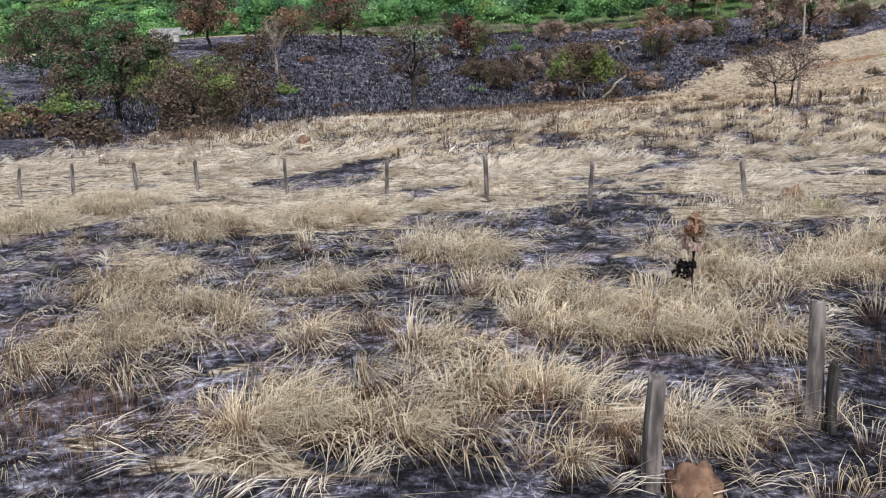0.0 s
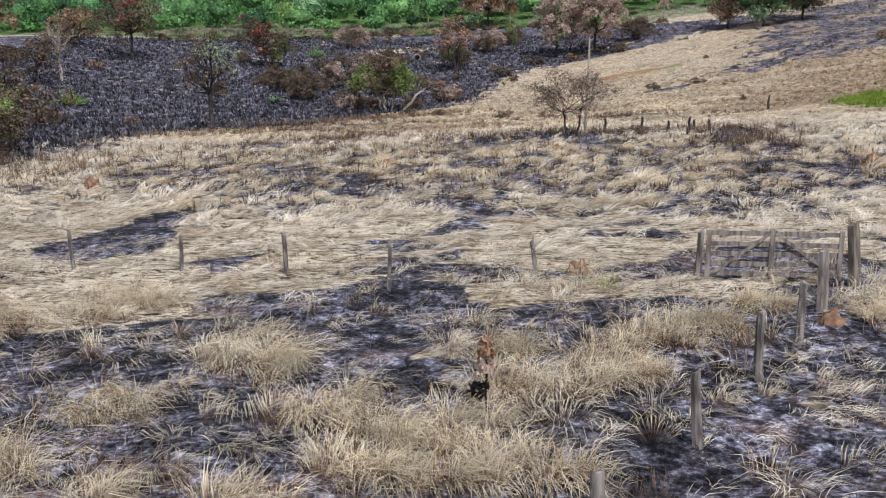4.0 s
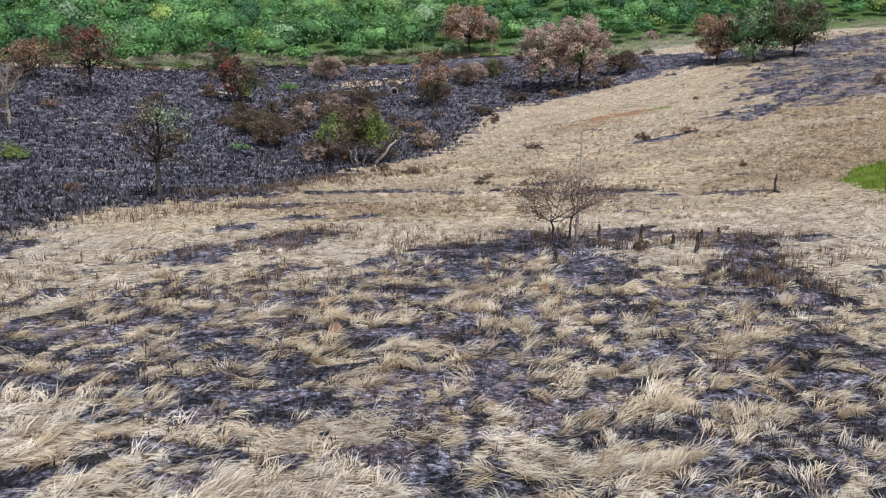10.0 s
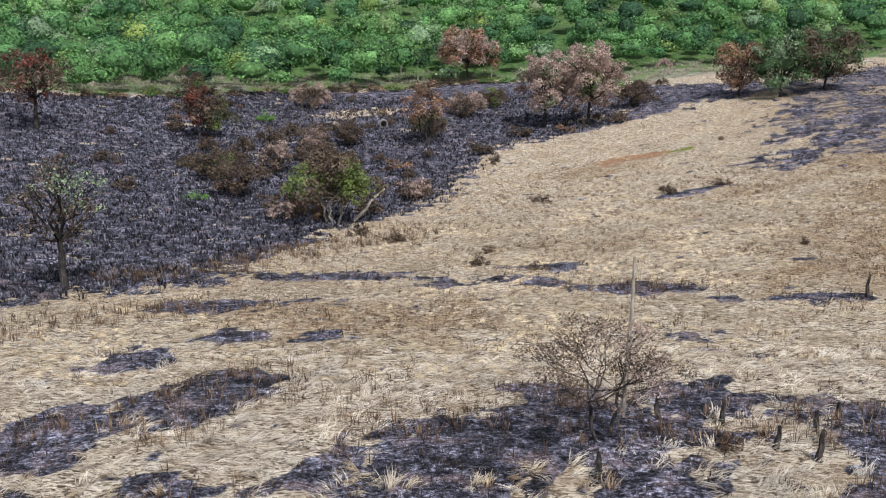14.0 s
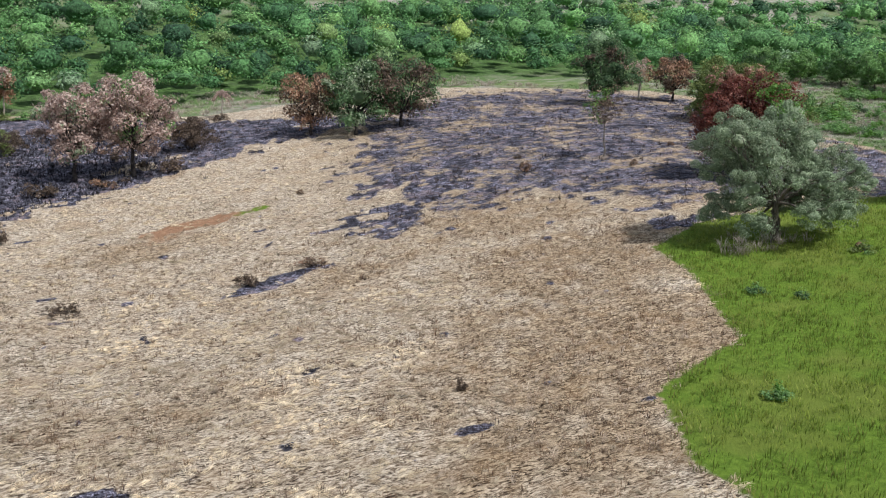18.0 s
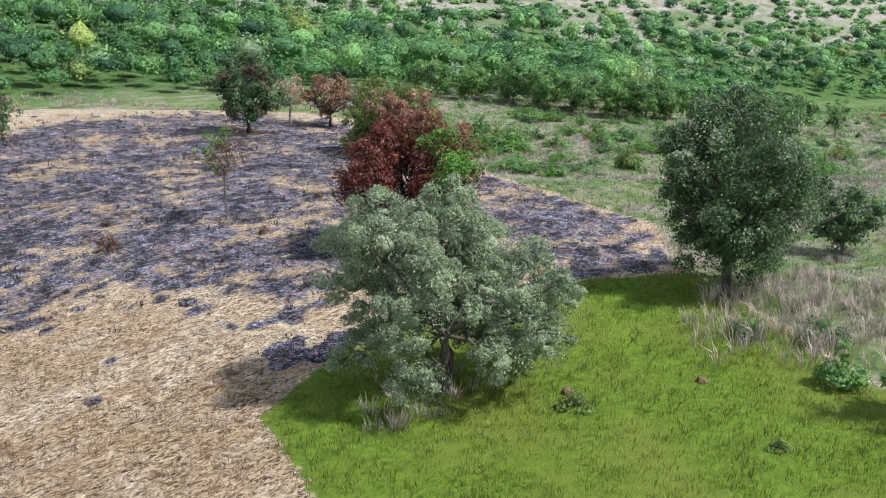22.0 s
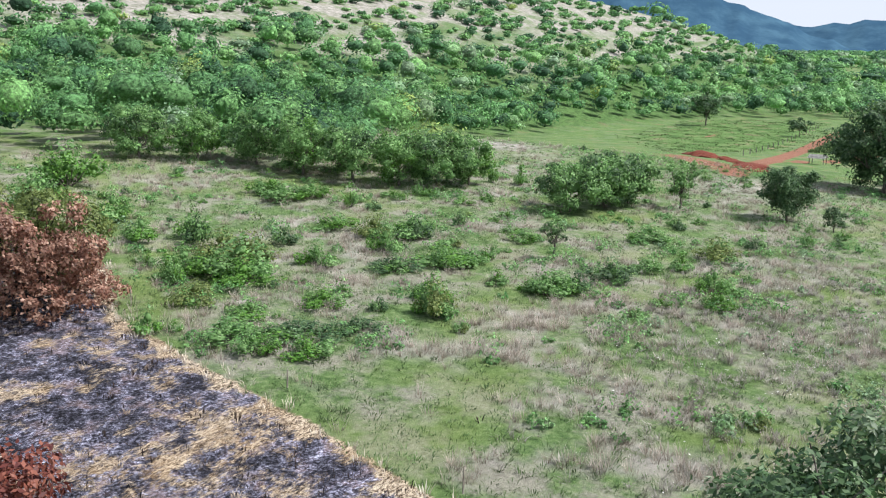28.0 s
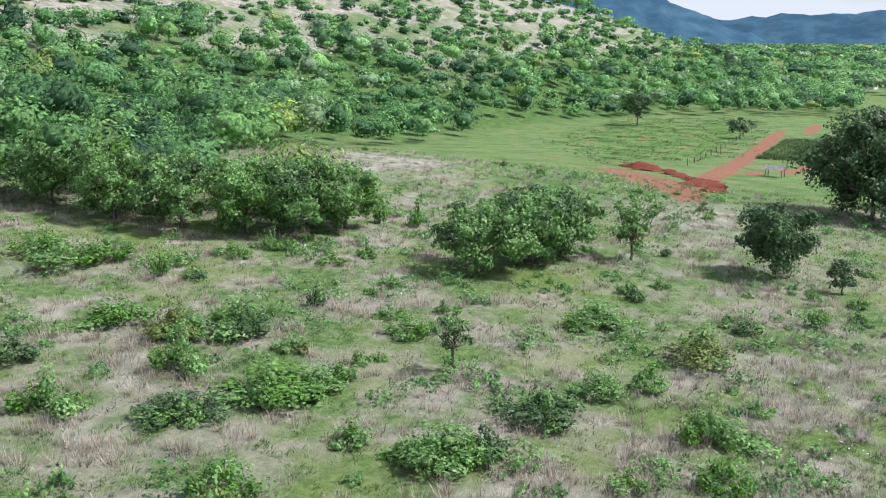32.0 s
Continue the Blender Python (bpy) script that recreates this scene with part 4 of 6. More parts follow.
tree("bush", "fresh green shrub beside the young grass", 95.5, 107, 7.5, 6.5, 0.3, LEAF_GREEN, 36, leaf=0.3, count=8, category="bush")

# ---- trees of the pasture ----
tree("tree", "dense round dark green tree in the pasture", 229.4, 149.7, 8.4, 9.2, 1.0, LEAF_DARK, 41, leaf=0.34, count=13, density=1.5, flat=0.95)
tree("tree", "small dark green tree beside a larger one", 226.7, 142.9, 3.8, 3.8, 0.4, LEAF_DARK, 42, leaf=0.26, count=7)
for k, (x, y, h, w) in enumerate([(212, 176.5, 7.5, 8.5), (219, 174, 8.2, 9.0), (224.5, 172, 7.8, 7.5)]):
    tree("tree", "leafy green tree in a pasture thicket", x, y, h, w * 1.3, 0.1, LEAF_GREEN, 43 + k, leaf=0.36, count=13, second=LEAF_DARK, share=0.35, density=1.1, group="pasture thicket")
tree("tree", "upright green tree next to the thicket", 226.8, 164.6, 8.2, 5.8, 0.6, LEAF_GREEN, 47, leaf=0.34, count=8)
tree("tree", "tall spreading dark tree with layered boughs", 280, 141, 17.0, 24.0, 0.8, LEAF_DARK, 48, leaf=0.55, count=20)
tree("tree", "tall green tree by the farm track", 300, 134, 14.0, 14.0, 2.0, LEAF_DARK, 49, leaf=0.5, count=11)
tree("tree", "broad tree shading the red-soil pasture", 514, 233, 15.0, 17, 2.5, LEAF_DARK, 50, leaf=0.8, count=9)
tree("tree", "round dark tree by the red road", 469, 186, 7.5, 10.5, 1.5, LEAF_DARK, 51, leaf=0.6, count=8)
for k, (x, y, h, w) in enumerate([(197, 246, 9, 9), (202, 238, 8.5, 8), (206.7, 229.5, 9.4, 9), (205.5, 219, 9.8, 8.5), (207.5, 211, 9.4, 8.5), (210, 204, 9.2, 8), (214, 199.5, 9.0, 9.5), (219, 196.5, 8.0, 7)]):
    tree("tree", "slim green tree in the pasture's front row", x, y, h, w * 1.3, 0.2, LEAF_GREEN, 55 + k, leaf=0.34, count=15, second=(LEAF_DARK, LEAF_LIME)[k % 2], share=0.25, group="front row of trees")
tree("tree", "single young tree with airy green crown", 185.2, 167.5, 5.4, 3.3, 1.3, LEAF_DARK, 70, leaf=0.22, count=7, density=0.7, second=LEAF_GREEN, share=0.4)


# ---- the woods ----
def scrub_heads(rng, width, low, height, heads, sprigs):
    """Places and outward directions for the sprigs of a low bush of several leafy heads."""
    k = np.arange(heads)
    el = np.arcsin(np.clip(0.98 - 1.25 * (k + 0.5) / heads + rng.normal(0, 0.07, heads), -0.4, 1))
    az = 2.4 * k + rng.normal(0, 0.35, heads)
    tall = height - low
    way = np.stack([np.cos(el) * np.cos(az), np.cos(el) * np.sin(az), np.sin(el)], -1)
    centre = way * rng.uniform(0.62, 0.98, (heads, 1)) * (0.4 * width, 0.4 * width, 0.5 * tall) + (0, 0, low + 0.38 * tall)
    r = width * rng.uniform(0.16, 0.3, heads)
    d = rng.normal(0, 1, (heads, sprigs, 3)) + 0.7 * way[:, None, :]
    d[:, :, 2] += 0.5
    d /= np.linalg.norm(d, axis=2, keepdims=True)
    P = centre[:, None, :] + d * (r[:, None] * rng.uniform(0.5, 1.1, (heads, sprigs)))[:, :, None] * (1, 1, 0.8)
    return P.reshape(-1, 3), d.reshape(-1, 3)


def woods():
    """The closed wood on the hill and over the far plain: many crowns of leafy sprigs, one stuff."""
    rng = np.random.default_rng(77)
    Vs, Fs, Ms, at = [], [], [], 0
    u = rng.uniform(0, 1, 60000)
    d = 60 + 900 * u**1.4
    a = np.radians(rng.uniform(-78, 86, 60000))
    x, y = 60 + d * np.sin(a), 110 + d * np.cos(a)
    edge = np.interp(x, [-300, -110, -60, -30, 0, 25, 60, 100, 150, 178, 195, 203, 210, 222, 232, 241, 262, 300, 380, 480, 520, 600, 640, 900], [324, 224, 221, 250, 278, 292, 290, 292, 300, 275, 252, 238, 214, 202, 208, 234, 241, 246, 262, 276, 262, 235, 150, 100])
    pale = pale_slope(x, y)
    clump = 0.7 * wave_noise(x * 0.3, y, 24, 81) + 0.4 * wave_noise(x * 0.6, y, 10, 82)
    ok = (y > edge) & ((pale < 0.4) | (clump > -0.08)) & (rng.uniform(0, 1, len(x)) > 0.35 * pale)
    taken, kept = {}, []
    for px_, py_, h, far in zip(x[ok], y[ok], pale[ok], d[ok]):
        gap = 5.7 + far * 0.0062 if h < 0.4 else 4.0 + far * 0.005
        key = (int(px_ // gap), int(py_ // gap))
        if any(math.hypot(px_ - q[0], py_ - q[1]) < gap for i in (-1, 0, 1) for j in (-1, 0, 1) for q in taken.get((key[0] + i, key[1] + j), ())):
            continue
        taken.setdefault(key, []).append((px_, py_))
        kept.append((px_, py_, h, far, 1.0))
    for _ in range(520):
        far, b = rng.uniform(900, 3300), radians(rng.uniform(70, 92))
        kept.append((60 + far * math.sin(b), 110 + far * math.cos(b), 0.0, far, rng.uniform(1.4, 2.6)))
    for px_, py_, h, far, wide in kept:
        scrub = h > 0.4 or rise(px_, py_) > 34
        big = (3.6 + 9.5 * rng.uniform() ** 1.5 if scrub else 6.0 + 8.5 * rng.uniform() ** 1.6 + far * 0.007) * wide
        hgt = big * rng.uniform(0.34, 0.6) if scrub else min(big * rng.uniform(0.55, 1.25), 15)
        near = far < 330
        size = (0.42 + far * 0.0016) * min(wide, 1.6)
        lift = np.array((px_, py_, float(ground_z(px_, py_)) - 0.2))
        low = 0.0 if scrub else hgt * rng.uniform(0.1, 0.4)
        turn = rng.uniform(0, 6.283)
        V, F, P, D = canopy(rng, big * (1.3 if scrub else 1.08), low, hgt, 4, 8, 270 if far < 210 else 200 if near else 78, 14 if near else 10, 0.66, 1.1)
        wide_ = np.array((1.0, rng.uniform(0.7, 1.0), 1.0))
        c, q = math.cos(turn), math.sin(turn)
        spin = np.array(((c, q, 0), (-q, c, 0), (0, 0, 1)))
        V, P, D = (V * wide_) @ spin + lift, (P * wide_) @ spin + lift, D @ spin
        P = lift + (P - lift) * (rng.uniform(0.9, 1.08, (len(P), 1)) * (1, 1, 0.5) + (0, 0, 0.5))
        LV, LF = leaf_quads(rng, P, D, size * (1.0 if near else 1.15), 0.7, 0.1, 0.7)
        Vs += [V, LV]
        Fs += [F + at, LF + at + len(V)]
        at += len(V) + len(LV)
        count = len(V) + len(LV)
        drift = 0.16 * float(wave_noise(px_, py_, 45, 83))
        tone = np.clip(rng.choice((0.03, 0.2, 0.36, 0.52, 0.68, 0.86, 0.94, 1.0), p=(0.16, 0.2, 0.24, 0.19, 0.12, 0.06, 0.025, 0.005)) + rng.normal(0, 0.05) + drift, 0, 1)
        Ms.append(np.full(count, tone, np.float32))
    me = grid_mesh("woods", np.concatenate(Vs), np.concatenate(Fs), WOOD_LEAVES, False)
    a = me.attributes.new("tone", "FLOAT", "POINT")
    a.data.foreach_set("value", np.concatenate(Ms))
    tagged(new("woods", me), "closed green wood covering the hillside", "woods", kind="stuff")


woods()


# ---- undergrowth of the burnt valley and shrubs ----
def shrub_kinds():
    """A few small shrubs far under the ground's rim of use, each a thing to be copied."""
    kinds = {}
    for key, label, leaves, second, share, dens, bark in (
        ("green", "leafy green shrub in rough pasture", LEAF_GREEN, LEAF_LIME, 0.3, 0.9, BARK),
        ("dark", "dark green shrub in rough pasture", LEAF_DARK, LEAF_GREEN, 0.35, 0.9, BARK),
        ("lime", "fresh light green shrub among dry tussocks", LEAF_LIME, LEAF_GREEN, 0.3, 0.8, BARK),
        ("olive", "olive green feathery shrub", LEAF_OLIVE, LEAF_GREEN, 0.35, 0.8, BARK),
        ("brown", "scorched brown shrub on burnt ground", LEAF_SCORCH, LEAF_DUN, 0.4, 0.6, BARK_BURNT),
        ("rust", "rust-coloured withered shrub on burnt ground", LEAF_DUN, LEAF_RUST, 0.3, 0.6, BARK_BURNT),
    ):
        kinds[key] = (label, leaves, second, share, dens, bark)
    return kinds


KINDS, MADE = shrub_kinds(), {}


def leafy_shrub(label, x, y, leaves, second, seed, group, fine=False):
    """A sprawling shrub of several leafy heads of uneven height, with stems below."""
    rng = np.random.default_rng(seed)
    t = tagged(stand("shrub", x, y, 0.1), label, "shrub", group)
    Vs, Fs, Ms, paths, at = [], [], [], [], 0
    for k in range(8):
        d, a = (0.0 if k == 0 else rng.uniform(0.5, 1.15)), 2.4 * k + rng.uniform(-0.5, 0.5)
        foot = np.array((d * math.cos(a), d * math.sin(a), 0.0))
        top = (2.0 if k == 0 else rng.uniform(0.7, 1.8)) * (1.1 - 0.3 * d)
        wide = rng.uniform(0.9, 1.6)
        V, F, P, D = canopy(rng, wide, top * rng.uniform(0.0, 0.25), top, 3, 6, 190 if fine else 90, 8, 0.45, 1.3)
        LV, LF = leaf_quads(rng, P + foot, D, 0.15 if fine else 0.22, 0.6, 0.2)
        Vs += [V + foot, LV]
        Fs += [F + at, LF + at + len(V)]
        at += len(V) + len(LV)
        Ms.append(np.full(len(F) + len(LF), int(rng.uniform() < 0.35)))
        paths.append(limb(rng, (0.1 * foot[0], 0.1 * foot[1], 0), (foot[0], foot[1], top * 0.8), 0.03, 0.012, 0.12, 3))
    me = grid_mesh("crown", np.concatenate(Vs), np.concatenate(Fs), [leaves, second], False)
    me.polygons.foreach_set("material_index", np.concatenate(Ms).astype(np.int32))
    part("crown", me, t)
    V, F = tubes(paths, 4)
    me = bpy.data.meshes.new("stem")
    me.from_pydata([tuple(v) for v in V], [], F)
    me.materials.append(BARK)
    part("stem", me, t)
    return t


def shrub(key, x, y, h, w, seed=0, group="pasture shrubs"):
    """A shrub 2 m high and 3 m wide as made first; later ones are copies, sized as wanted."""
    label, leaves, second, share, dens, bark = KINDS[key]
    kind = (key, seed % 2, w > 4.0)
    m = pose(x, y, float(ground_z(x, y)) - 0.1, 0, 0, (seed * 67) % 360) @ Matrix.Diagonal((w / 3.0, w / 3.0, h / 2.0, 1))
    if kind not in MADE:
        r_ = np.random.default_rng(400 + len(MADE))
        lobes = []
        for _ in range(17):
            d_, a_ = 1.25 * math.sqrt(r_.uniform()), r_.uniform(0, 6.283)
            top = (0.35 + 1.35 * r_.uniform() ** 1.3) * (1 - 0.45 * d_ / 1.25)
            q_ = r_.uniform(0.26, 0.52)
            lobes.append((d_ * math.cos(a_), d_ * math.sin(a_), top, q_, q_, q_ * 0.75))
        if bark is BARK:
            MADE[kind] = leafy_shrub(label, x, y, leaves, second, 400 + len(MADE), group, w > 4.0)
        else:
            MADE[kind] = tree("shrub", label, x, y, 2.0, 3.0, 0.1, leaves, 200 + len(MADE), bark, trunks=3, leaf=0.19, density=dens * 1.15, bare=True, lobes=lobes, thick=0.025, second=second, share=share, category="shrub", group=group)
        MADE[kind].matrix_basis = m
    else:
        c = copy_thing(MADE[kind], Matrix())
        c.matrix_basis = m
        tagged(c, group=group)


WEST_SHRUBS = [(181.1, 187.8, 2.3, 4.1), (183.8, 185.1, 2.8, 5.0), (182.8, 179.6, 1.5, 3.5), (168.5, 178.4, 2.0, 3.3), (162.2, 170.1, 2.5, 4.4), (174, 175.5, 3.0, 6.0), (177.2, 174, 2.0, 4.7), (171.2, 167.8, 1.6, 3.1),
               (170.6, 162.3, 2.8, 5.0), (173.3, 159.9, 2.4, 3.7), (183.1, 173.9, 1.5, 1.7), (194.2, 177.4, 1.5, 3.4), (205.8, 190.2, 1.2, 3.5), (180.5, 158.9, 2.1, 4.5), (186.7, 156.9, 2.0, 4.9), (189.8, 154, 2.1, 3.8)]
EAST_SHRUBS = [(200.8, 152.2, 2.4, 4.3), (207.5, 149.7, 1.5, 3.6), (213.4, 161.7, 1.7, 2.2), (182.2, 148.6, 3.4, 4.5), (176.7, 146.6, 2.4, 4.1), (189.6, 146.6, 1.2, 2.5), (213.1, 144.2, 2.5, 2.5), (190.2, 214.7, 2.4, 5.4),
               (193.1, 208, 2.9, 5.3), (170.2, 194.3, 2.2, 3.9), (166.3, 185, 1.3, 2.3), (206.4, 198.2, 2.4, 3.0), (202.1, 200.1, 1.5, 3.6), (209.8, 188.5, 2.1, 2.4), (191.9, 200.4, 3.3, 2.5), (225.9, 190.5, 3.4, 3.1), (224.1, 194.8, 3.1, 2.1), (193.2, 184.2, 2.1, 2.3)]
EDGE_SHRUBS = [(157.7, 167.3, 3.3, 4.4), (165.2, 186.1, 3.0, 5.4), (154.6, 186.9, 3.1, 7.0), (160.8, 207.1, 3.3, 6.0), (165.7, 203.8, 3.4, 4.0), (151.4, 193.7, 2.6, 2.9), (140.5, 173.7, 2.2, 4.3), (168.8, 178.9, 1.8, 6.0),
               (180.1, 188.9, 3.0, 5.0), (172.4, 161.5, 2.3, 5.0), (190.5, 213.1, 3.5, 4.9), (165.1, 216.4, 4.3, 6.5), (162.5, 227.4, 5.0, 8.0), (174.2, 235.4, 6.8, 11), (150.8, 192, 2.5, 2.5), (162.8, 200.6, 4.0, 3.5), (159.5, 190.4, 4.0, 6.0), (174.8, 183.7, 3.6, 5.0), (142.4, 169.8, 2.0, 4.0), (139.7, 184, 2.2, 3.0)]
THICKET = [(157.6, 189.9, 3.9, 9.7), (164.4, 202.9, 3.4, 4.5), (142.2, 176.6, 2.0, 8.0), (145.3, 173, 1.8, 6.6), (147.4, 186.1, 2.3, 5.1), (158.2, 167.9, 4.0, 3.7), (174.9, 176.3, 2.2, 9.0), (183.9, 186, 2.9, 7.5), (188.8, 209.7, 2.8, 9.0), (180, 194.4, 2.4, 6.5),
           (171.6, 161.6, 2.5, 5.9), (181.1, 159.3, 2.6, 6.2), (196.8, 151.9, 2.9, 6.2), (183.7, 147.5, 1.5, 6.5), (153.7, 176.7, 2.1, 5), (147.8, 180.2, 1.8, 5.7), (202.5, 161.7, 2.3, 7), (190.7, 173.8, 1.8, 4.5), (153.5, 193.5, 3.4, 6), (149.5, 170, 1.7, 4.5), (161, 195.5, 3.2, 6)]
GREENS = ("green", "lime", "olive", "green", "lime", "dark", "green", "lime")
for k, row in enumerate(WEST_SHRUBS + EAST_SHRUBS + EDGE_SHRUBS + THICKET):
    shrub(GREENS[(k * 5) % 8], *row, seed=k)
rng = np.random.default_rng(5)
for k in range(150):
    x, y = rng.uniform(138, 290), rng.uniform(110, 240)
    if inside(x, y, SAVANNA, 1.0) > 0.9 and inside(x, y, DRY_MEADOW, 1.0) < 0.1 and y < 235 and x > 145 - 0.25 * (y - 150):
        s_ = rng.uniform(0.4, 1.7)
        shrub(GREENS[k % 8], x, y, s_, s_ * rng.uniform(1.3, 2.2), seed=k)
for k, (x, y, h, w) in enumerate([(-26, 190, 3.2, 5), (-23, 200, 3.5, 6), (-21.7, 171.3, 2.6, 6), (-16.3, 187.8, 3.0, 6), (-31.8, 186.6, 3.0, 5), (-23, 160.2, 2.2, 4.5), (-3.5, 149, 2.6, 5), (13.4, 199.9, 3.2, 6), (-12, 150, 3.4, 6), (-28.7, 180.4, 3.0, 5),
                                  (-14, 176, 2.4, 5), (-1, 184, 2.6, 6), (-20, 207, 3.4, 6), (22, 215, 3.0, 6), (31, 216, 2.6, 5), (43, 222, 3.0, 5)]):
    shrub(("brown", "brown", "rust")[k % 3], x, y, h, w, seed=k, group="scorched undergrowth")
for k, (x, y, h, w) in enumerate([(-42, 88, 3.5, 7), (-38, 78, 3.8, 7), (-52, 70, 4.0, 7), (-44, 62, 3.5, 6), (-36, 56, 2.8, 6), (-30, 60, 2.4, 5), (-60, 92, 3.6, 7), (-66, 80, 4.5, 8), (-31, 50, 2.0, 4), (-70, 120, 4.5, 7), (-78, 140, 5, 8), (-90, 165, 5.5, 9), (-76, 172, 4, 7), (-44, 108, 2.0, 5), (-50, 130, 2.4, 6)]):
    shrub(("brown", "brown", "olive", "rust")[k % 4], x, y, h, w, seed=k, group="scorched undergrowth")
rng = np.random.default_rng(6)
for k in range(230):
    x, y = rng.uniform(-95, 62), rng.uniform(60, 262)
    thick_ = 0.18 + 0.8 * math.exp(-(((x + 14) / 20) ** 2) - ((y - 182) / 30) ** 2) + 0.5 * (y > 205)
    if inside(x, y, CHAR, 1.0) > 0.95 and rng.uniform() < thick_:
        h = rng.uniform(0.8, 2.8)
        shrub(("brown", "brown", "brown", "rust")[k % 4], x, y, h, h * rng.uniform(1.1, 2.2), seed=k, group="scorched undergrowth")
for x, y, h, w in ((-26, 153, 1.0, 3.6), (-27, 218, 2.4, 4.5)):
    shrub("lime", x, y, h, w, seed=1, group="scorched undergrowth")
for k in range(26):
    x = -62 + 4.9 * k
    y = float(np.interp(x, [-60, -30, 20, 60, 94], [222, 255, 287, 262, 241])) + rng.uniform(-3, 1)
    shrub(("brown", "olive", "brown", "rust", "dark")[(k * 3) % 5], x, y, rng.uniform(1.6, 3.6), rng.uniform(4, 7.5), seed=k, group="scrub along the wood")
for k, (x, y, h, w) in enumerate([(7.8, 112.8, 1.3, 2.2), (12.5, 109.7, 1.0, 2.2), (34.9, 154.1, 1.8, 3.4), (42.7, 156.6, 1.2, 3.6), (15.3, 190, 2.4, 3.0), (18.4, 155.3, 1.5, 3.5), (37.1, 114.9, 1.2, 1.2), (9, 120, 1.0, 2), (0, 128, 1.4, 3), (-4, 133, 1.6, 3), (82.8, 179, 2.2, 2.4), (95.8, 171.5, 1.3, 1.2), (14.6, 67.5, 1.1, 1.2), (54.2, 193, 1.0, 1.4), (87, 188, 1.0, 2.2), (110, 180, 1.0, 1.6)]):
    shrub(("brown", "brown", "brown", "rust")[k % 4] if k not in (10, 11, 12, 13) else "rust", x, y, h, w, seed=k, group="singed field shrubs")
for k, (x, y, h, w) in enumerate([(66.4, 119.8, 1.0, 1.9), (50.8, 103, 1.1, 2.0), (68, 116.7, 0.9, 1.6), (83, 123.2, 1.2, 2.6), (101, 121, 2.2, 3.0), (97, 113, 3.0, 4.0), (104, 117, 2.4, 4.0), (86, 112, 0.8, 1.5)]):
    shrub(("dark", "green", "dark", "olive")[k % 4], x, y, h, w, seed=k, group="shrubs in the young grass")


def low_scrub():
    """Knee- to chest-high bushes all over the rough pasture, too many to count."""
    rng = np.random.default_rng(88)
    Vs, Fs, Ms, at = [], [], [], 0
    x, y = rng.uniform(118, 290, 5200), rng.uniform(108, 258, 5200)
    ok = (inside(x, y, SAVANNA, 1.0) > 0.9) & (inside(x, y, DRY_MEADOW, 1.0) < 0.2) & (wave_noise(x, y, 14, 57) + 0.5 * wave_noise(x, y, 5, 58) + rng.normal(0, 0.2, len(x)) > 0.4) & (x > 140 - 0.25 * (y - 150))
    for px_, py_ in zip(x[ok], y[ok]):
        big = 0.8 + 2.6 * rng.uniform() ** 2
        P, D = scrub_heads(rng, big * 1.2, -0.1, big * rng.uniform(0.4, 0.7), 6, 12)
        lift = (px_, py_, float(ground_z(px_, py_)))
        LV, LF = leaf_quads(rng, P + lift, D, 0.3, 0.55, 0.15)
        Vs.append(LV)
        Fs.append(LF + at)
        at += len(LV)
        Ms.append(np.full(len(LV), rng.uniform(0.35, 0.95), np.float32))
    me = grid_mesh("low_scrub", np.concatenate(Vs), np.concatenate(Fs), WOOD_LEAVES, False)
    a = me.attributes.new("tone", "FLOAT", "POINT")
    a.data.foreach_set("value", np.concatenate(Ms))
    tagged(new("low_scrub", me), "low green scrub dotted over rough pasture", "scrub", kind="stuff")


low_scrub()


def palm(x, y, h, leaves, label, seed):
    """A slim palm with a tuft of drooping fronds."""
    rng = np.random.default_rng(seed)
    t = tagged(stand("palm_tree", x, y, 0.2), label, "palm tree", "palms by the wood")
    V, F = tubes([limb(rng, (0, 0, 0), (0.2, 0, h * 0.8), 0.2, 0.13, 0.03, 5)], 7)
    me = bpy.data.meshes.new("trunk")
    me.from_pydata([tuple(v) for v in V], [], F)
    me.materials.append(BARK_PALE)
    part("trunk", me, t)
    C, D = [], []
    for k in range(16):
        a, lift = 2.4 * k, rng.uniform(-0.5, 1.1)
        for j in range(26):
            s = j / 25
            r = h * 0.34 * s
            C.append((0.2 + r * math.cos(a), r * math.sin(a), h * 0.8 + h * 0.22 * lift * s - h * 0.26 * s * s))
            D.append((math.cos(a), math.sin(a), -0.6))
    V, F = leaf_quads(rng, np.array(C), np.array(D), h * 0.12, 0.22, 0.6, 0.55)
    part("fronds", grid_mesh("fronds", V, F, leaves, False), t)


palm(61.8, 262, 6.8, LEAF_PINK, "palm with dry tawny fronds", 1)
palm(22.3, 287, 7.2, LEAF_RUST, "palm with dry brown hanging fronds", 2)
palm(-49.5, 252, 6.0, LEAF_PINK, "small palm with withered fronds", 3)
palm(2.7, 288, 9.5, LEAF_DARK, "green palm standing before the wood", 4)
palm(-2, 300, 11, LEAF_OLIVE, "yellowish green palm in the wood's edge", 5)


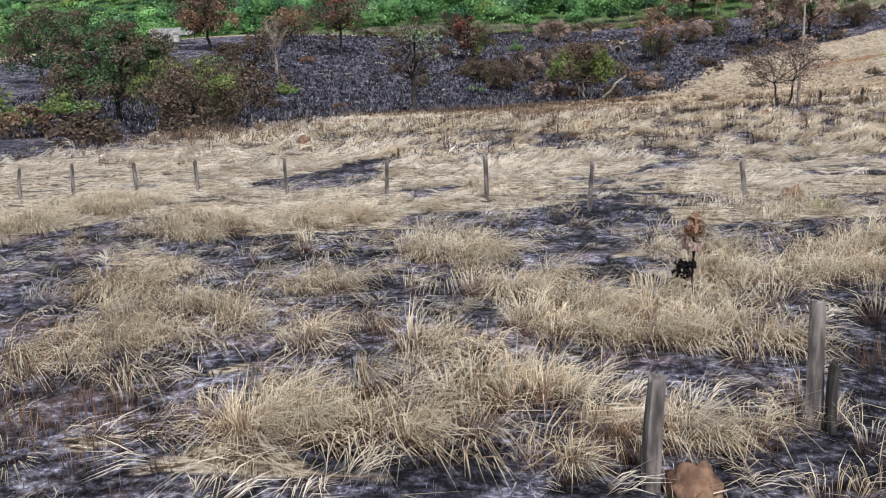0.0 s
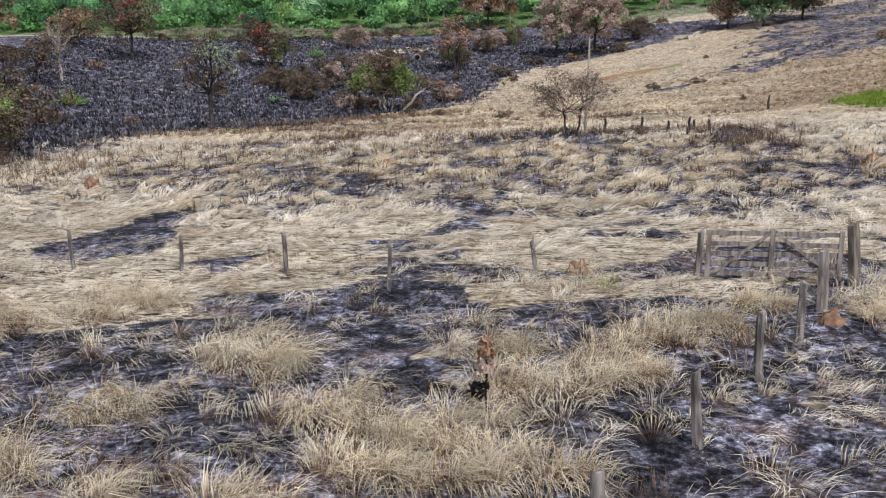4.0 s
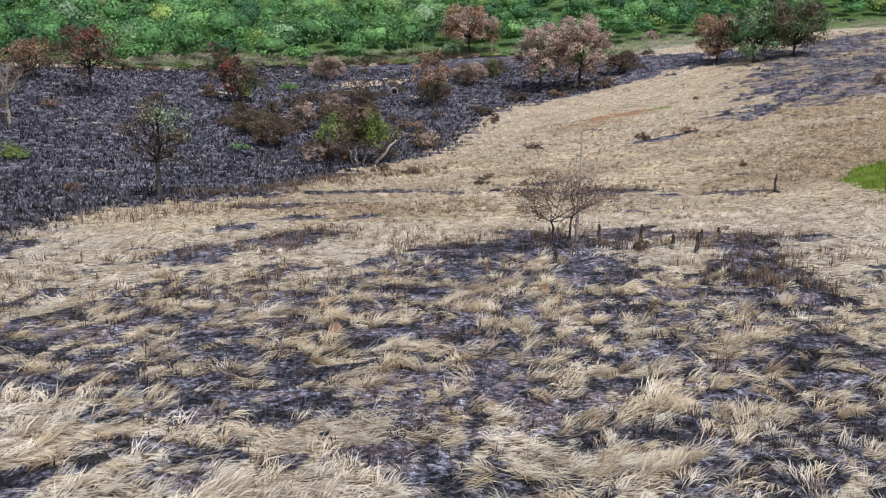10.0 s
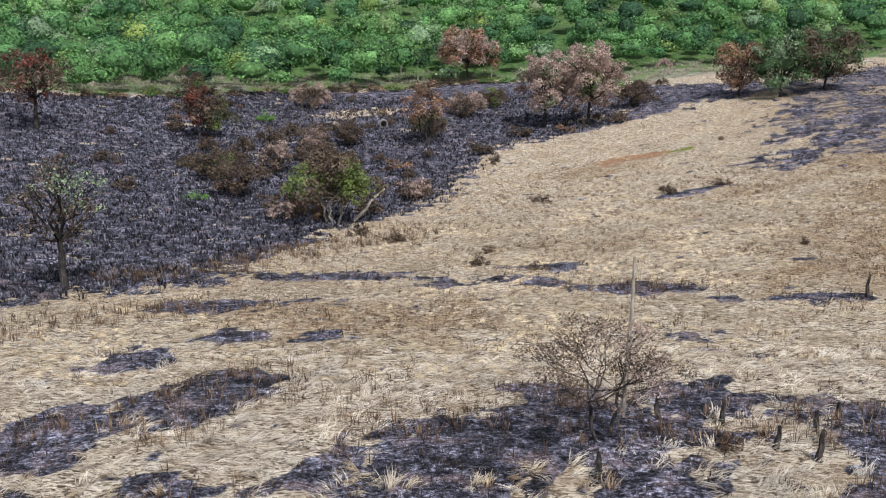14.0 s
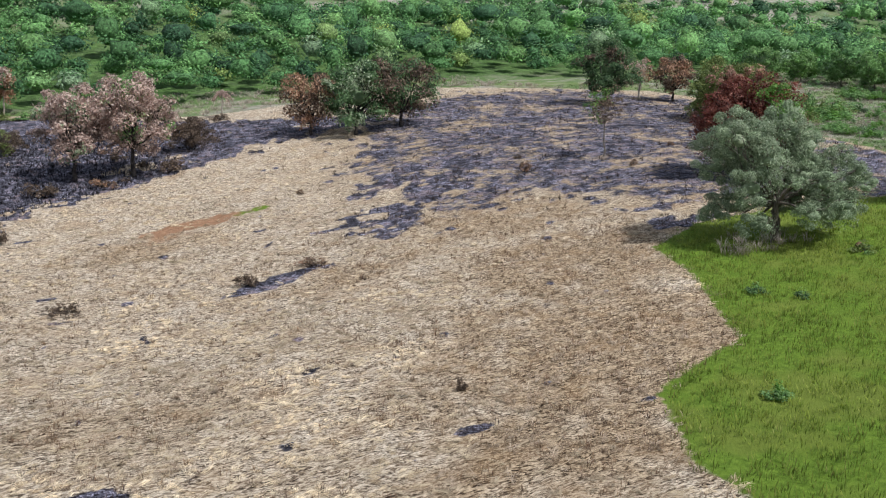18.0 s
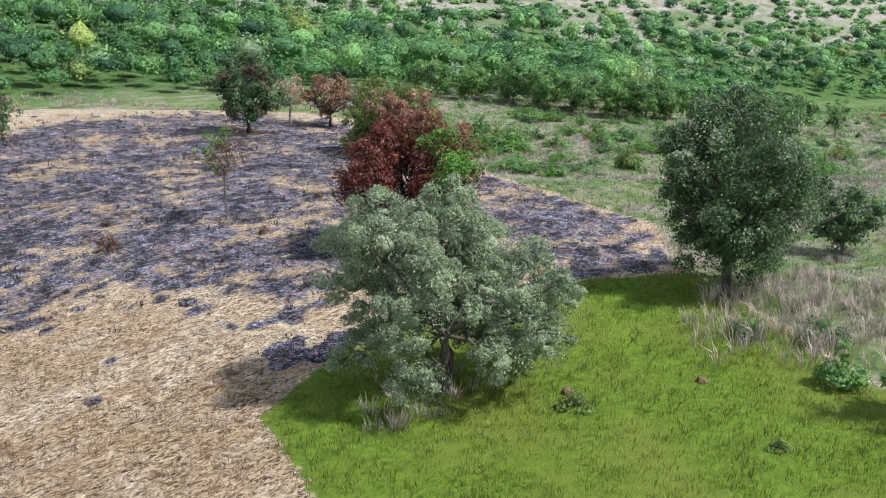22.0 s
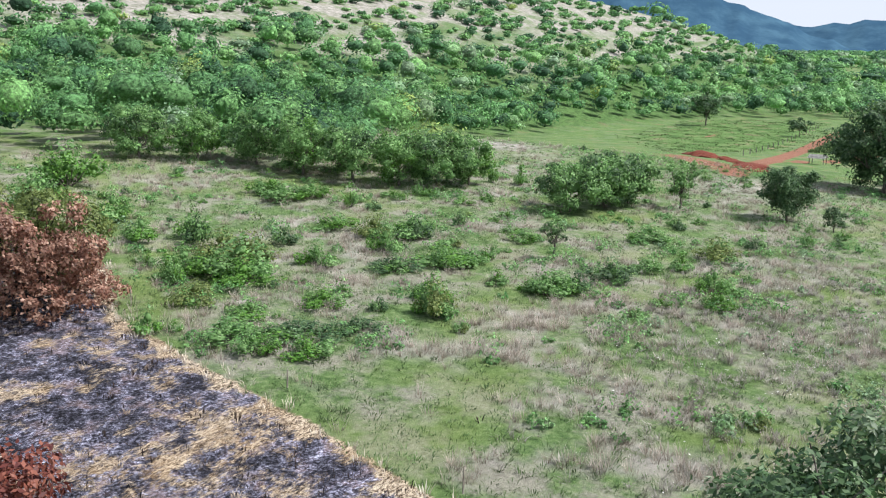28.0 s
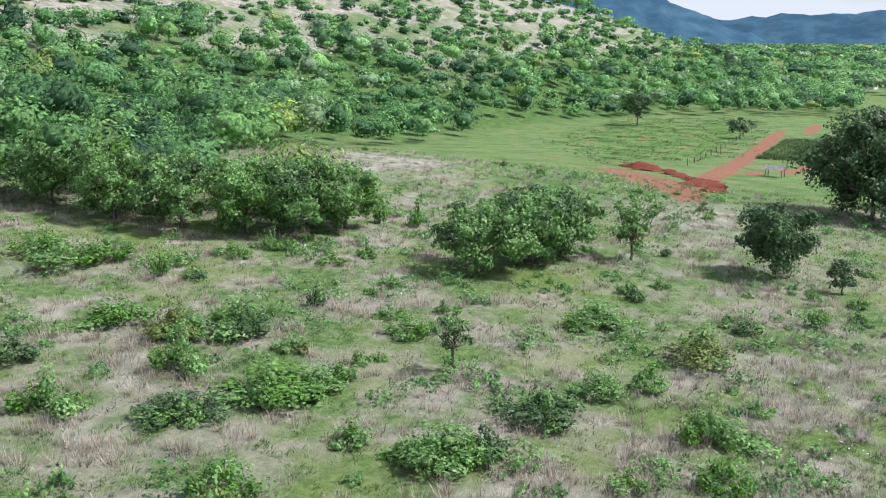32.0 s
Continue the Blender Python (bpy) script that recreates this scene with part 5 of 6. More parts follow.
# ---- fences and gate ----
def post_mesh(seed, height, thick, material=POST):
    """A split, weathered post: an uneven prism with a slanting, worn top."""
    rng = np.random.default_rng(seed)
    bm = bmesh.new()
    n = 7
    rad = thick * rng.uniform(0.75, 1.2, n)
    rings = []
    for k, t in enumerate((-0.25, 0.0, 0.3, 0.62, 0.9, 1.0)):
        w = 1.0 - 0.12 * t + rng.uniform(-0.05, 0.05)
        rings.append([bm.verts.new((w * rad[j] * math.cos(6.283 * j / n) + 0.02 * math.sin(3 * t + seed), w * rad[j] * math.sin(6.283 * j / n), height * t + (0.05 * rng.uniform(-1, 1) if t == 1.0 else 0))) for j in range(n)])
    for a, b in zip(rings, rings[1:]):
        for j in range(n):
            bm.faces.new((a[j], a[(j + 1) % n], b[(j + 1) % n], b[j]))
    bm.faces.new(rings[-1])
    me = bpy.data.meshes.new("post")
    bm.to_mesh(me)
    bm.free()
    me.materials.append(material)
    return me


def fence_post(x, y, h, thick, lx, ly, seed, label, group, material=POST):
    ob = new("fence_post", post_mesh(seed, h, thick, material))
    ob.matrix_world = pose(x, y, float(ground_z(x, y)), lx, ly, seed * 40)
    tagged(ob, label, "fence post", group)


for k, (x, y, h, thick, lx, ly) in enumerate([(0.1, 8.7, 1.1, 0.1, 2, 2), (1.9, 10.4, 1.36, 0.09, 0, 5), (4.1, 14.0, 1.2, 0.085, 0, 4), (6.0, 16.8, 1.3, 0.09, -3, 1), (7.5, 18.8, 1.25, 0.08, 2, -1)]):
    fence_post(x, y, h, thick, lx, ly, 10 + k, "split grey wooden post, charred at the foot", "near fence posts")
fence_post(2.05, 10.25, 0.75, 0.06, 4, -3, 31, "short charred stub beside a fence post", "near fence posts", BARK_BURNT)
fence_post(8.7, 20.7, 1.45, 0.12, 2, -2, 33, "stout weathered post beside the gate", "near fence posts", PLANK)
for k, (x, y, h, lx, ly) in enumerate([(-20.1, 27.5, 1.0, 3, -6), (-18.1, 27.5, 1.1, 0, -3), (-16, 27.8, 1.05, 2, -3), (-14.4, 28.9, 0.95, 0, 0), (-10.5, 27.0, 1.15, 0, -2), (-7.1, 26.0, 1.12, 0, 2), (-4.1, 25.5, 1.2, 0, 0), (-1.2, 23.6, 1.3, 0, -10), (2.65, 24.0, 1.15, 0, 9)]):
    fence_post(x, y, h, 0.065, lx, ly, 50 + k, "thin weathered fence post in matted straw", "fence posts across the field")
for k, (x, y) in enumerate([(-30.7, 72.5), (-29.2, 74.6), (-28.1, 78.3), (-26.7, 81.1), (-25.9, 86.1), (-25.8, 93.7), (-31.5, 66), (-32.4, 60)]):
    fence_post(x, y, 1.0, 0.08, 0, 2 * (k % 3) - 2, 70 + k, "pale fence post on the rim of the burnt valley", "valley fence posts", PLANK)
for k, (x, y) in enumerate([(136.4, 167), (130.4, 149.8), (140.7, 180.5), (143.5, 190)]):
    fence_post(x, y, 1.5, 0.06, 0, 0, 80 + k, "pale post along the pasture fence", "pasture fence posts", BARK_PALE)
for k in range(18):
    t = k / 17
    fence_post(352 + 180 * t, 182 + 6 * t, 1.6, 0.14, 0, 0, 90 + k, "rough post along the red road", "road fence posts", POST)


def plank(name, parent, a, b, wide, deep, seed):
    """A sawn board from a to b, a little uneven at the edges."""
    rng = np.random.default_rng(seed)
    a, b = Vector(a), Vector(b)
    d = (b - a).normalized()
    out = Vector((0, 1, 0))
    up = d.cross(out).normalized()
    bm = bmesh.new()
    rings = []
    for t in (0, 0.25, 0.5, 0.75, 1):
        p, w = a.lerp(b, t), wide * 0.5 * rng.uniform(0.9, 1.06)
        rings.append([bm.verts.new(p + up * (w * i) + out * (deep * 0.5 * j)) for i, j in ((-1, -1), (1, -1), (1, 1), (-1, 1))])
    for r, s in zip(rings, rings[1:]):
        for j in range(4):
            bm.faces.new((r[j], r[(j + 1) % 4], s[(j + 1) % 4], s[j]))
    bm.faces.new(rings[0][::-1])
    bm.faces.new(rings[-1])
    bmesh.ops.recalc_face_normals(bm, faces=bm.faces)
    me = bpy.data.meshes.new(name)
    bm.to_mesh(me)
    bm.free()
    me.materials.append(PLANK)
    return part(name, me, parent)


def gate():
    g = new("farm_gate")
    g.matrix_world = pose(6.95, 23.95, float(ground_z(8.5, 23.7)) + 0.02, 0, 0, -10)
    tagged(g, "closed grey wooden farm gate of five boards", "gate")
    for k, z in enumerate((0.16, 0.42, 0.68, 0.94, 1.22)):
        plank("rail", g, (0.02, 0, z + 0.02), (3.35, 0, z - 0.03), 0.12, 0.03, k)
    for k, (x, top) in enumerate(((0.06, 1.32), (1.62, 1.36), (3.28, 1.3))):
        plank("stile", g, (x, -0.035, 0.02), (x + 0.03, -0.035, top), 0.12, 0.035, 10 + k)
    plank("brace", g, (0.2, -0.075, 0.2), (1.58, -0.075, 1.24), 0.08, 0.03, 20)
    plank("brace", g, (1.72, -0.075, 1.24), (3.1, -0.075, 0.2), 0.08, 0.03, 21)
    fence_post(6.8, 23.98, 1.3, 0.09, 0, -1, 40, "square post carrying the gate's free end", "gate posts")
    fence_post(10.55, 23.3, 1.5, 0.15, 2, 4, 41, "thick brownish wooden gatepost, charred below", "gate posts", BARK)


gate()


# ---- small things of the field ----
def mound(name, x, y, r, h, material, label, seed):
    """A lumpy earth mound."""
    rng = np.random.default_rng(seed)
    bm = bmesh.new()
    bmesh.ops.create_icosphere(bm, subdivisions=3, radius=1.0)
    for v in bm.verts:
        p = v.co.copy()
        w = 1 + 0.45 * noise.noise(p * 2.3 + Vector((seed, 0, 0))) + 0.2 * noise.noise(p * 6 + Vector((0, seed, 0)))
        v.co = Vector((p.x * r * w, p.y * r * w, p.z * h * w))
    me = bpy.data.meshes.new(name)
    bm.to_mesh(me)
    bm.free()
    me.polygons.foreach_set("use_smooth", np.ones(len(me.polygons), bool))
    me.materials.append(material)
    ob = new(name, me)
    ob.matrix_world = pose(x, y, float(ground_z(x, y)) - h * 0.15)
    tagged(ob, label, "mound")


def earth(name, a, b):
    s = Shader(name, 0.95, 0.1)
    g = s.noise(5.0, 6.0)
    s.bump(g, 0.8, 0.06)
    return s.color(s.mix(s.steps(g, 0.35, 0.65), a, b))


CLAY = earth("termite_clay", (0.12, 0.07, 0.048), (0.25, 0.155, 0.105))
RED_EARTH = earth("red_earth", (0.1, 0.028, 0.019), (0.175, 0.055, 0.035))
CONCRETE = earth("concrete", (0.16, 0.15, 0.14), (0.3, 0.28, 0.26))
for k, (x, y, r, h) in enumerate([(0.5, 8.6, 0.26, 0.32), (8.6, 19.9, 0.3, 0.35), (20.6, 44.3, 0.55, 0.7), (-16.6, 45.5, 0.4, 0.6), (-2.6, 49.8, 0.35, 0.6), (7.2, 56.5, 0.3, 0.5), (84.5, 124.8, 0.35, 0.45), (91.6, 119.6, 0.35, 0.45), (3.9, 25.0, 0.35, 0.4)]):
    mound("termite_mound", x, y, r, h, CLAY, "small rusty termite mound in the grass", k)
for k, (x, y, r, h) in enumerate([(327.7, 187.4, 4.2, 1.3), (321, 184.5, 3.0, 0.8), (298.6, 169.8, 5.0, 0.8), (306, 171.5, 3.4, 0.6), (316, 178.2, 2.6, 0.6), (291, 166.5, 2.6, 0.5), (324, 181, 2.0, 0.6), (311, 175.5, 2.2, 0.5), (333, 190, 2.5, 0.8)]):
    mound("earth_heap", x, y, r, h, RED_EARTH, "heap of freshly dug red earth", 40 + k)


def stake(x, y, h, r, label, seed, lean=0.0, material=BARK_BURNT, name="stump"):
    rng = np.random.default_rng(seed)
    V, F = tubes([limb(rng, (0, 0, -0.1), (lean, 0, h), r, r * 0.45, 0.08, 4)], 7)
    me = bpy.data.meshes.new(name)
    me.from_pydata([tuple(v) for v in V], [], F)
    me.materials.append(material)
    ob = new(name, me)
    ob.matrix_world = pose(x, y, float(ground_z(x, y)), 0, 0, seed * 31)
    tagged(ob, label, name.replace("_", " "), "charred stumps" if name == "stump" else "")


for k, (x, y, h) in enumerate([(33.0, 94.6, 1.5), (17.6, 66.2, 1.3), (16.4, 67.4, 1.0), (15.2, 70.4, 1.2), (18.8, 69.3, 0.9), (9.0, 65.2, 0.9), (12.8, 71.5, 1.1), (20.4, 70.6, 0.8)]):
    stake(x, y, h, 0.16, "charred pointed stump in burnt grass", 300 + k, 0.1)
for k in range(9):
    stake(-27 + (k * 7.3) % 10, 190 + (k * 5.1) % 14, 6.5 + (k * 1.7) % 3.5, 0.06, "tall thin pale dead stem", 330 + k, 0.9, BARK, "dead_stem")
stake(11.2, 71.5, 7.2, 0.13, "pale broken snag rising behind a small tree", 360, 0.3, BARK_PALE, "snag")
rng = np.random.default_rng(9)
V, F = tubes([limb(rng, (-5.2, 141.5, float(ground_z(-5.2, 141.5)) + 0.1), (-1.6, 148, float(ground_z(-1.6, 148)) + 3.2), 0.22, 0.1, 0.04, 5)], 8)
me = bpy.data.meshes.new("fallen_trunk")
me.from_pydata([tuple(v) for v in V], [], F)
me.materials.append(BARK_PALE)
tagged(new("fallen_trunk", me), "bleached fallen trunk leaning over the bank", "log")


def culvert():
    """A concrete pipe end in the bank."""
    bm = bmesh.new()
    rings = []
    for rr, yy in ((0.62, 0.0), (0.85, 0.0), (0.85, 2.0), (0.62, 2.0)):
        rings.append([bm.verts.new((rr * math.cos(6.283 * j / 24), yy, rr * math.sin(6.283 * j / 24))) for j in range(24)])
    for a, b in zip(rings, rings[1:] + rings[:1]):
        for j in range(24):
            bm.faces.new((a[j], a[(j + 1) % 24], b[(j + 1) % 24], b[j]))
    bm.faces.new(rings[3])
    bmesh.ops.recalc_face_normals(bm, faces=bm.faces)
    me = bpy.data.meshes.new("culvert_pipe")
    bm.to_mesh(me)
    bm.free()
    me.materials.append(CONCRETE)
    ob = new("culvert_pipe", me)
    ob.matrix_world = pose(-4.2, 222, float(ground_z(-4.2, 222)) + 0.75, 0, 0, 5)
    tagged(ob, "pale concrete pipe end in a charred bank", "pipe")


culvert()


def singed_plant(x, y):
    """The single scorched plant with a tuft of orange leaves and a charred clump."""
    rng = np.random.default_rng(4)
    t = tagged(stand("scorched_plant", x, y), "scorched plant with curled orange leaves on a dark stem", "plant")
    V, F = tubes([limb(rng, (0, 0, 0), (0.02, 0, 1.25), 0.03, 0.015, 0.05, 5), limb(rng, (0.02, 0, 0.5), (-0.25, 0.05, 0.62), 0.03, 0.02, 0.1, 3)], 6)
    me = bpy.data.meshes.new("stem")
    me.from_pydata([tuple(v) for v in V], [], F)
    me.materials.append(BARK_BURNT)
    part("stem", me, t)
    for name, lobes, n, size, mat_, lab in (("leaves", [(0.02, 0, 1.22, 0.16, 0.16, 0.24)], 90, 0.16, LEAF_RUST, "curled orange leaves"), ("withered_leaves", [(0, 0, 0.9, 0.2, 0.2, 0.16)], 50, 0.15, LEAF_PINK, "pale withered leaves"), ("charred_clump", [(-0.12, 0, 0.55, 0.2, 0.16, 0.16)], 90, 0.14, CHARRED, "charred black clump")):
        P, D = crown_points(rng, lobes, n, 0.2)
        V, F = leaf_quads(rng, P, D, size, 0.45, 0.6)
        part(name, grid_mesh(name, V, F, mat_, False), t, lab)


CHARRED = Shader("charred_matter", 0.95, 0.1)
CHARRED = CHARRED.color((0.012, 0.011, 0.012))
singed_plant(0.85, 15.2)


# ---- grass ----
def grass_material(name, root, *tips, rough=0.75, clear=0.2, blend=(0.15, 0.75), patch=0.3, swing=0.4):
    """Blades that run from the colour of the foot to that of the tip, each its own."""
    s = Shader(name, rough, 0.25)
    n = len(tips)
    whole = s.n.new("ShaderNodeAttribute")
    whole.attribute_name = "tuft"
    pick = s.sum(s.sum(s.island(), 0.4, "MULTIPLY"), s.sum(whole.outputs["Fac"], 0.6, "MULTIPLY"))
    tip = s.ramp(pick, *[((k + 0.5) / n, c) for k, c in enumerate(tips)])
    tip = s.mix(0.75, tip, s.ramp(s.noise(patch, 4.0), (0.36, 1.0 - swing), (0.64, 1.0 + 0.4 * swing)), "MULTIPLY")
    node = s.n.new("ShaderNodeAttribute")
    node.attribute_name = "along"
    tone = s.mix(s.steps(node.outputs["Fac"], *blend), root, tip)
    s.color(tone)
    thin = s.n.new("ShaderNodeBsdfTranslucent")
    s.l.new(tone, thin.inputs[0])
    both = s.n.new("ShaderNodeMixShader")
    both.inputs[0].default_value = clear
    s.l.new(s.b.outputs[0], both.inputs[1])
    s.l.new(thin.outputs[0], both.inputs[2])
    s.l.new(both.outputs[0], s.n["Material Output"].inputs[0])
    return s.m


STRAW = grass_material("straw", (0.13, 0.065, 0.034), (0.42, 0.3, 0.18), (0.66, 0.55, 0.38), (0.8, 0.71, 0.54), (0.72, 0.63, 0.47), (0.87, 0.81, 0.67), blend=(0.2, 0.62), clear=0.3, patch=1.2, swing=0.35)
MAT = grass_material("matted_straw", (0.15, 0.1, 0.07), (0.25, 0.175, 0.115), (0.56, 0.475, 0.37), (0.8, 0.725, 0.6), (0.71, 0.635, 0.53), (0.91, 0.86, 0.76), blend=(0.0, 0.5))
STUBBLE = grass_material("burnt_stubble", (0.014, 0.012, 0.012), (0.016, 0.014, 0.016), (0.05, 0.035, 0.028), (0.1, 0.065, 0.05), (0.17, 0.12, 0.09))
ASHY = grass_material("ashen_tufts", (0.012, 0.011, 0.014), (0.018, 0.017, 0.022), (0.045, 0.043, 0.055), (0.13, 0.13, 0.165), (0.32, 0.325, 0.39), patch=0.7, swing=0.9)
YOUNG = grass_material("young_grass", (0.075, 0.11, 0.02), (0.135, 0.215, 0.028), (0.205, 0.29, 0.04), (0.28, 0.34, 0.055), (0.32, 0.35, 0.1), clear=0.35, patch=0.12, swing=0.5)
HERB = grass_material("pasture_herbs", (0.05, 0.085, 0.03), (0.058, 0.12, 0.036), (0.1, 0.18, 0.058), (0.155, 0.24, 0.086), (0.25, 0.3, 0.15), clear=0.3, patch=0.14, swing=0.65)
GREYED = grass_material("greyed_grass", (0.1, 0.095, 0.07), (0.17, 0.165, 0.13), (0.3, 0.275, 0.24), (0.47, 0.43, 0.39), (0.22, 0.25, 0.15))
PETAL = leaf_material("white_petals", (0.6, 0.6, 0.55), (0.75, 0.75, 0.7), (0.8, 0.8, 0.76))
TAWNY = grass_material("tawny_tussocks", (0.2, 0.16, 0.12), (0.34, 0.285, 0.225), (0.48, 0.41, 0.345), (0.64, 0.565, 0.5), (0.54, 0.47, 0.4))


def blades(name, label, x, y, az, long, wide, tilt0, tilt1, material, category="grass", tuft=None, straight=False):
    """One stuff of bent blades: feet at x, y, each leaning towards az by tilt0, its upper half by tilt1 (from upright)."""
    n = len(x)
    rng = np.random.default_rng(len(name) * 7 + n)
    z = ground_z(x, y) - 0.02
    near = np.clip(1.2 - np.hypot(x - 60, y - 110) / 300, 0, 1)
    z = z + near * (0.10 * wave_noise(x, y, 3.2, 5) + 0.10 * wave_noise(x, y, 9.0, 6))
    d = np.stack([np.cos(az), np.sin(az), 0 * az], -1)
    side = np.stack([-np.sin(az), np.cos(az), rng.normal(0, 0.35, n)], -1)
    up = np.array((0, 0, 1.0))
    foot = np.stack([x, y, z], -1)
    half = (long * 0.5)[:, None]
    mid = foot + half * (np.sin(tilt0)[:, None] * d + np.cos(tilt0)[:, None] * up)
    tip = mid + half * (np.sin(tilt1)[:, None] * d + np.cos(tilt1)[:, None] * up)
    w = (wide * 0.5)[:, None] * side
    if straight:
        V, along_, k = np.stack([foot - w, foot + w, tip], 1).reshape(-1, 3), (0.2, 0.2, 1.0), 3
    else:
        V, along_, k = np.stack([foot, mid - w, tip, mid + w], 1).reshape(-1, 3), (0.0, 0.55, 1.0, 0.55), 4
    me = grid_mesh(name, V, np.arange(k * n).reshape(n, k), material, False)
    a = me.attributes.new("along", "FLOAT", "POINT")
    a.data.foreach_set("value", np.tile(np.array(along_, np.float32), n))
    if tuft is None:
        tuft = rng.uniform(0, 1, n)
    b = me.attributes.new("tuft", "FLOAT", "POINT")
    b.data.foreach_set("value", np.repeat(tuft, k).astype(np.float32))
    tagged(new(name, me), label, category, kind="stuff")


def clumps(rng, x, y, each, spread):
    """Feet and outward headings for tufts: each blades round every centre."""
    n = len(x)
    a = rng.uniform(0, 6.283, n * each)
    r = np.repeat(spread, each) * np.sqrt(rng.uniform(0, 1, n * each))
    return np.repeat(x, each) + r * np.cos(a), np.repeat(y, each) + r * np.sin(a), a


def scatter(rng, n, x0, x1, y0, y1, keep):
    x, y = rng.uniform(x0, x1, n), rng.uniform(y0, y1, n)
    ok = rng.uniform(0, 1, n) < keep(x, y)
    return x[ok], y[ok]


def straw_left(x, y):
    free = 1 - np.maximum(inside(x, y, LUSH, 1.0), inside(x, y, SAVANNA, 1.0))
    return (1 - char_at(x, y)) * free


def in_view(x, y):
    """Ground that lies ahead of the flight."""
    return (np.abs(x + 1) < 6 + 0.56 * (y + 2)) & (y > 4)


def flow(x, y, seed=0):
    """The lie of the flattened straw, in radians."""
    return 0.25 + 0.9 * wave_noise(x, y, 14.0, 31 + seed) + 0.5 * wave_noise(x, y, 4.0, 32 + seed)


def near_tussocks():
    rng = np.random.default_rng(101)
    def keep(x, y):
        return np.clip(1.2 * mounds_at(x, y) * (wave_noise(x * 0.8, y, 1.5, 42) > -0.1) + 0.03, 0, 1) * in_view(x, y)

    x, y = scatter(rng, 13500, -18, 13, 5.5, 27, keep)
    each = 44
    bx, by, a = clumps(rng, x, y, each, rng.uniform(0.1, 0.26, len(x)))
    n = len(bx)
    lead = np.repeat(flow(x, y, 5) + rng.normal(0, 0.9, len(x)), each)
    push = np.repeat(rng.uniform(0.3, 1.8, len(x)), each)
    a = np.arctan2(np.sin(a) + push * np.sin(lead), np.cos(a) + push * np.cos(lead))
    size = np.repeat(rng.uniform(0.55, 1.15, len(x)), each)
    tilt = np.repeat(rng.uniform(0.0, 0.8, len(x)), each) + rng.uniform(0.0, 0.5, n)
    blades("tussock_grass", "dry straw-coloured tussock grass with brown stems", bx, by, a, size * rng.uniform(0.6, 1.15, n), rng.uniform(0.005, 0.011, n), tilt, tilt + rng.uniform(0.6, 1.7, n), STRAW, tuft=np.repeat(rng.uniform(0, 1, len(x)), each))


def fans(x, y):
    """How likely a tuft of straw lies at a place: in patches over the mosaic, everywhere on unburnt ground."""
    n = 0.6 * wave_noise(x * 0.6, y, 2.6, 26) + 0.5 * wave_noise(x * 0.7, y, 7.0, 27)
    return np.maximum(straw_left(x, y), mosaic(x, y) * np.clip(0.5 + 1.3 * n, 0, 0.9))


def straw_mat(name, label, count, box, long, wide, each, seed, fan=0.3, lift=(0.8, 1.4), material=None, view=True, keep=None):
    """Flattened swathes: fans of long blades that start from one root and lie one way over the ground."""
    rng = np.random.default_rng(seed)
    keep = keep or fans
    x, y = scatter(rng, count, *box, lambda x, y: keep(x, y) * (in_view(x, y) if view else 1))
    lie = flow(x, y) + rng.normal(0, 0.45, len(x)) + np.where(rng.uniform(0, 1, len(x)) < 0.25, 3.14, 0)
    n = len(x) * each
    a = np.repeat(lie, each) + rng.normal(0, fan, n)
    bx, by = np.repeat(x, each) + rng.normal(0, long * 0.13, n), np.repeat(y, each) + rng.normal(0, long * 0.13, n)
    size = np.repeat(rng.uniform(0.6, 1.25, len(x)), each)
    steep = np.repeat(rng.uniform(*lift, len(x)), each)
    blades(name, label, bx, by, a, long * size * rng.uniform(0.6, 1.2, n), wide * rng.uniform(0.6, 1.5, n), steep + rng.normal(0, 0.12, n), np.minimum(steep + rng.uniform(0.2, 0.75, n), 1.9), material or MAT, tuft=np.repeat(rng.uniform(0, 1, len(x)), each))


GOLD = grass_material("golden_straw", (0.16, 0.1, 0.06), (0.3, 0.21, 0.13), (0.57, 0.46, 0.31), (0.77, 0.68, 0.52), (0.68, 0.59, 0.45), blend=(0.05, 0.6))
DULL = grass_material("dull_straw", (0.1, 0.07, 0.048), (0.16, 0.11, 0.075), (0.3, 0.225, 0.155), (0.45, 0.36, 0.265), (0.6, 0.51, 0.4), blend=(0.0, 0.5))
near_tussocks()
straw_mat("matted_grass", "flattened pale straw between burnt patches", 6500, (-18, 17, 5, 40), 0.7, 0.011, 20, 111)
straw_mat("matted_grass", "flattened pale straw in combed swathes", 11000, (-45, 52, 33, 82), 1.0, 0.019, 17, 112, 0.34, keep=straw_left)
straw_mat("straw_tufts", "golden straw tufts on charred ground", 15000, (-30, 40, 33, 80), 0.95, 0.018, 34, 115, 0.36, (0.75, 1.35), GOLD, keep=lambda x, y: mosaic(x, y) * np.clip(0.3 + 0.9 * wave_noise(x, y, 2.4, 28) + 0.4 * wave_noise(x, y, 6, 48) - 0.25 * spots(x, y, MID_SCARS), 0, 1))
straw_mat("straw_wisps", "loose pale wisps of straw lying on ash", 3200, (-16, 16, 6, 34), 0.6, 0.008, 20, 116, 0.6, (1.1, 1.45), MAT, keep=lambda x, y: char_at(x, y) * np.clip(0.35 + 0.8 * wave_noise(x, y, 2.2, 43), 0, 1))
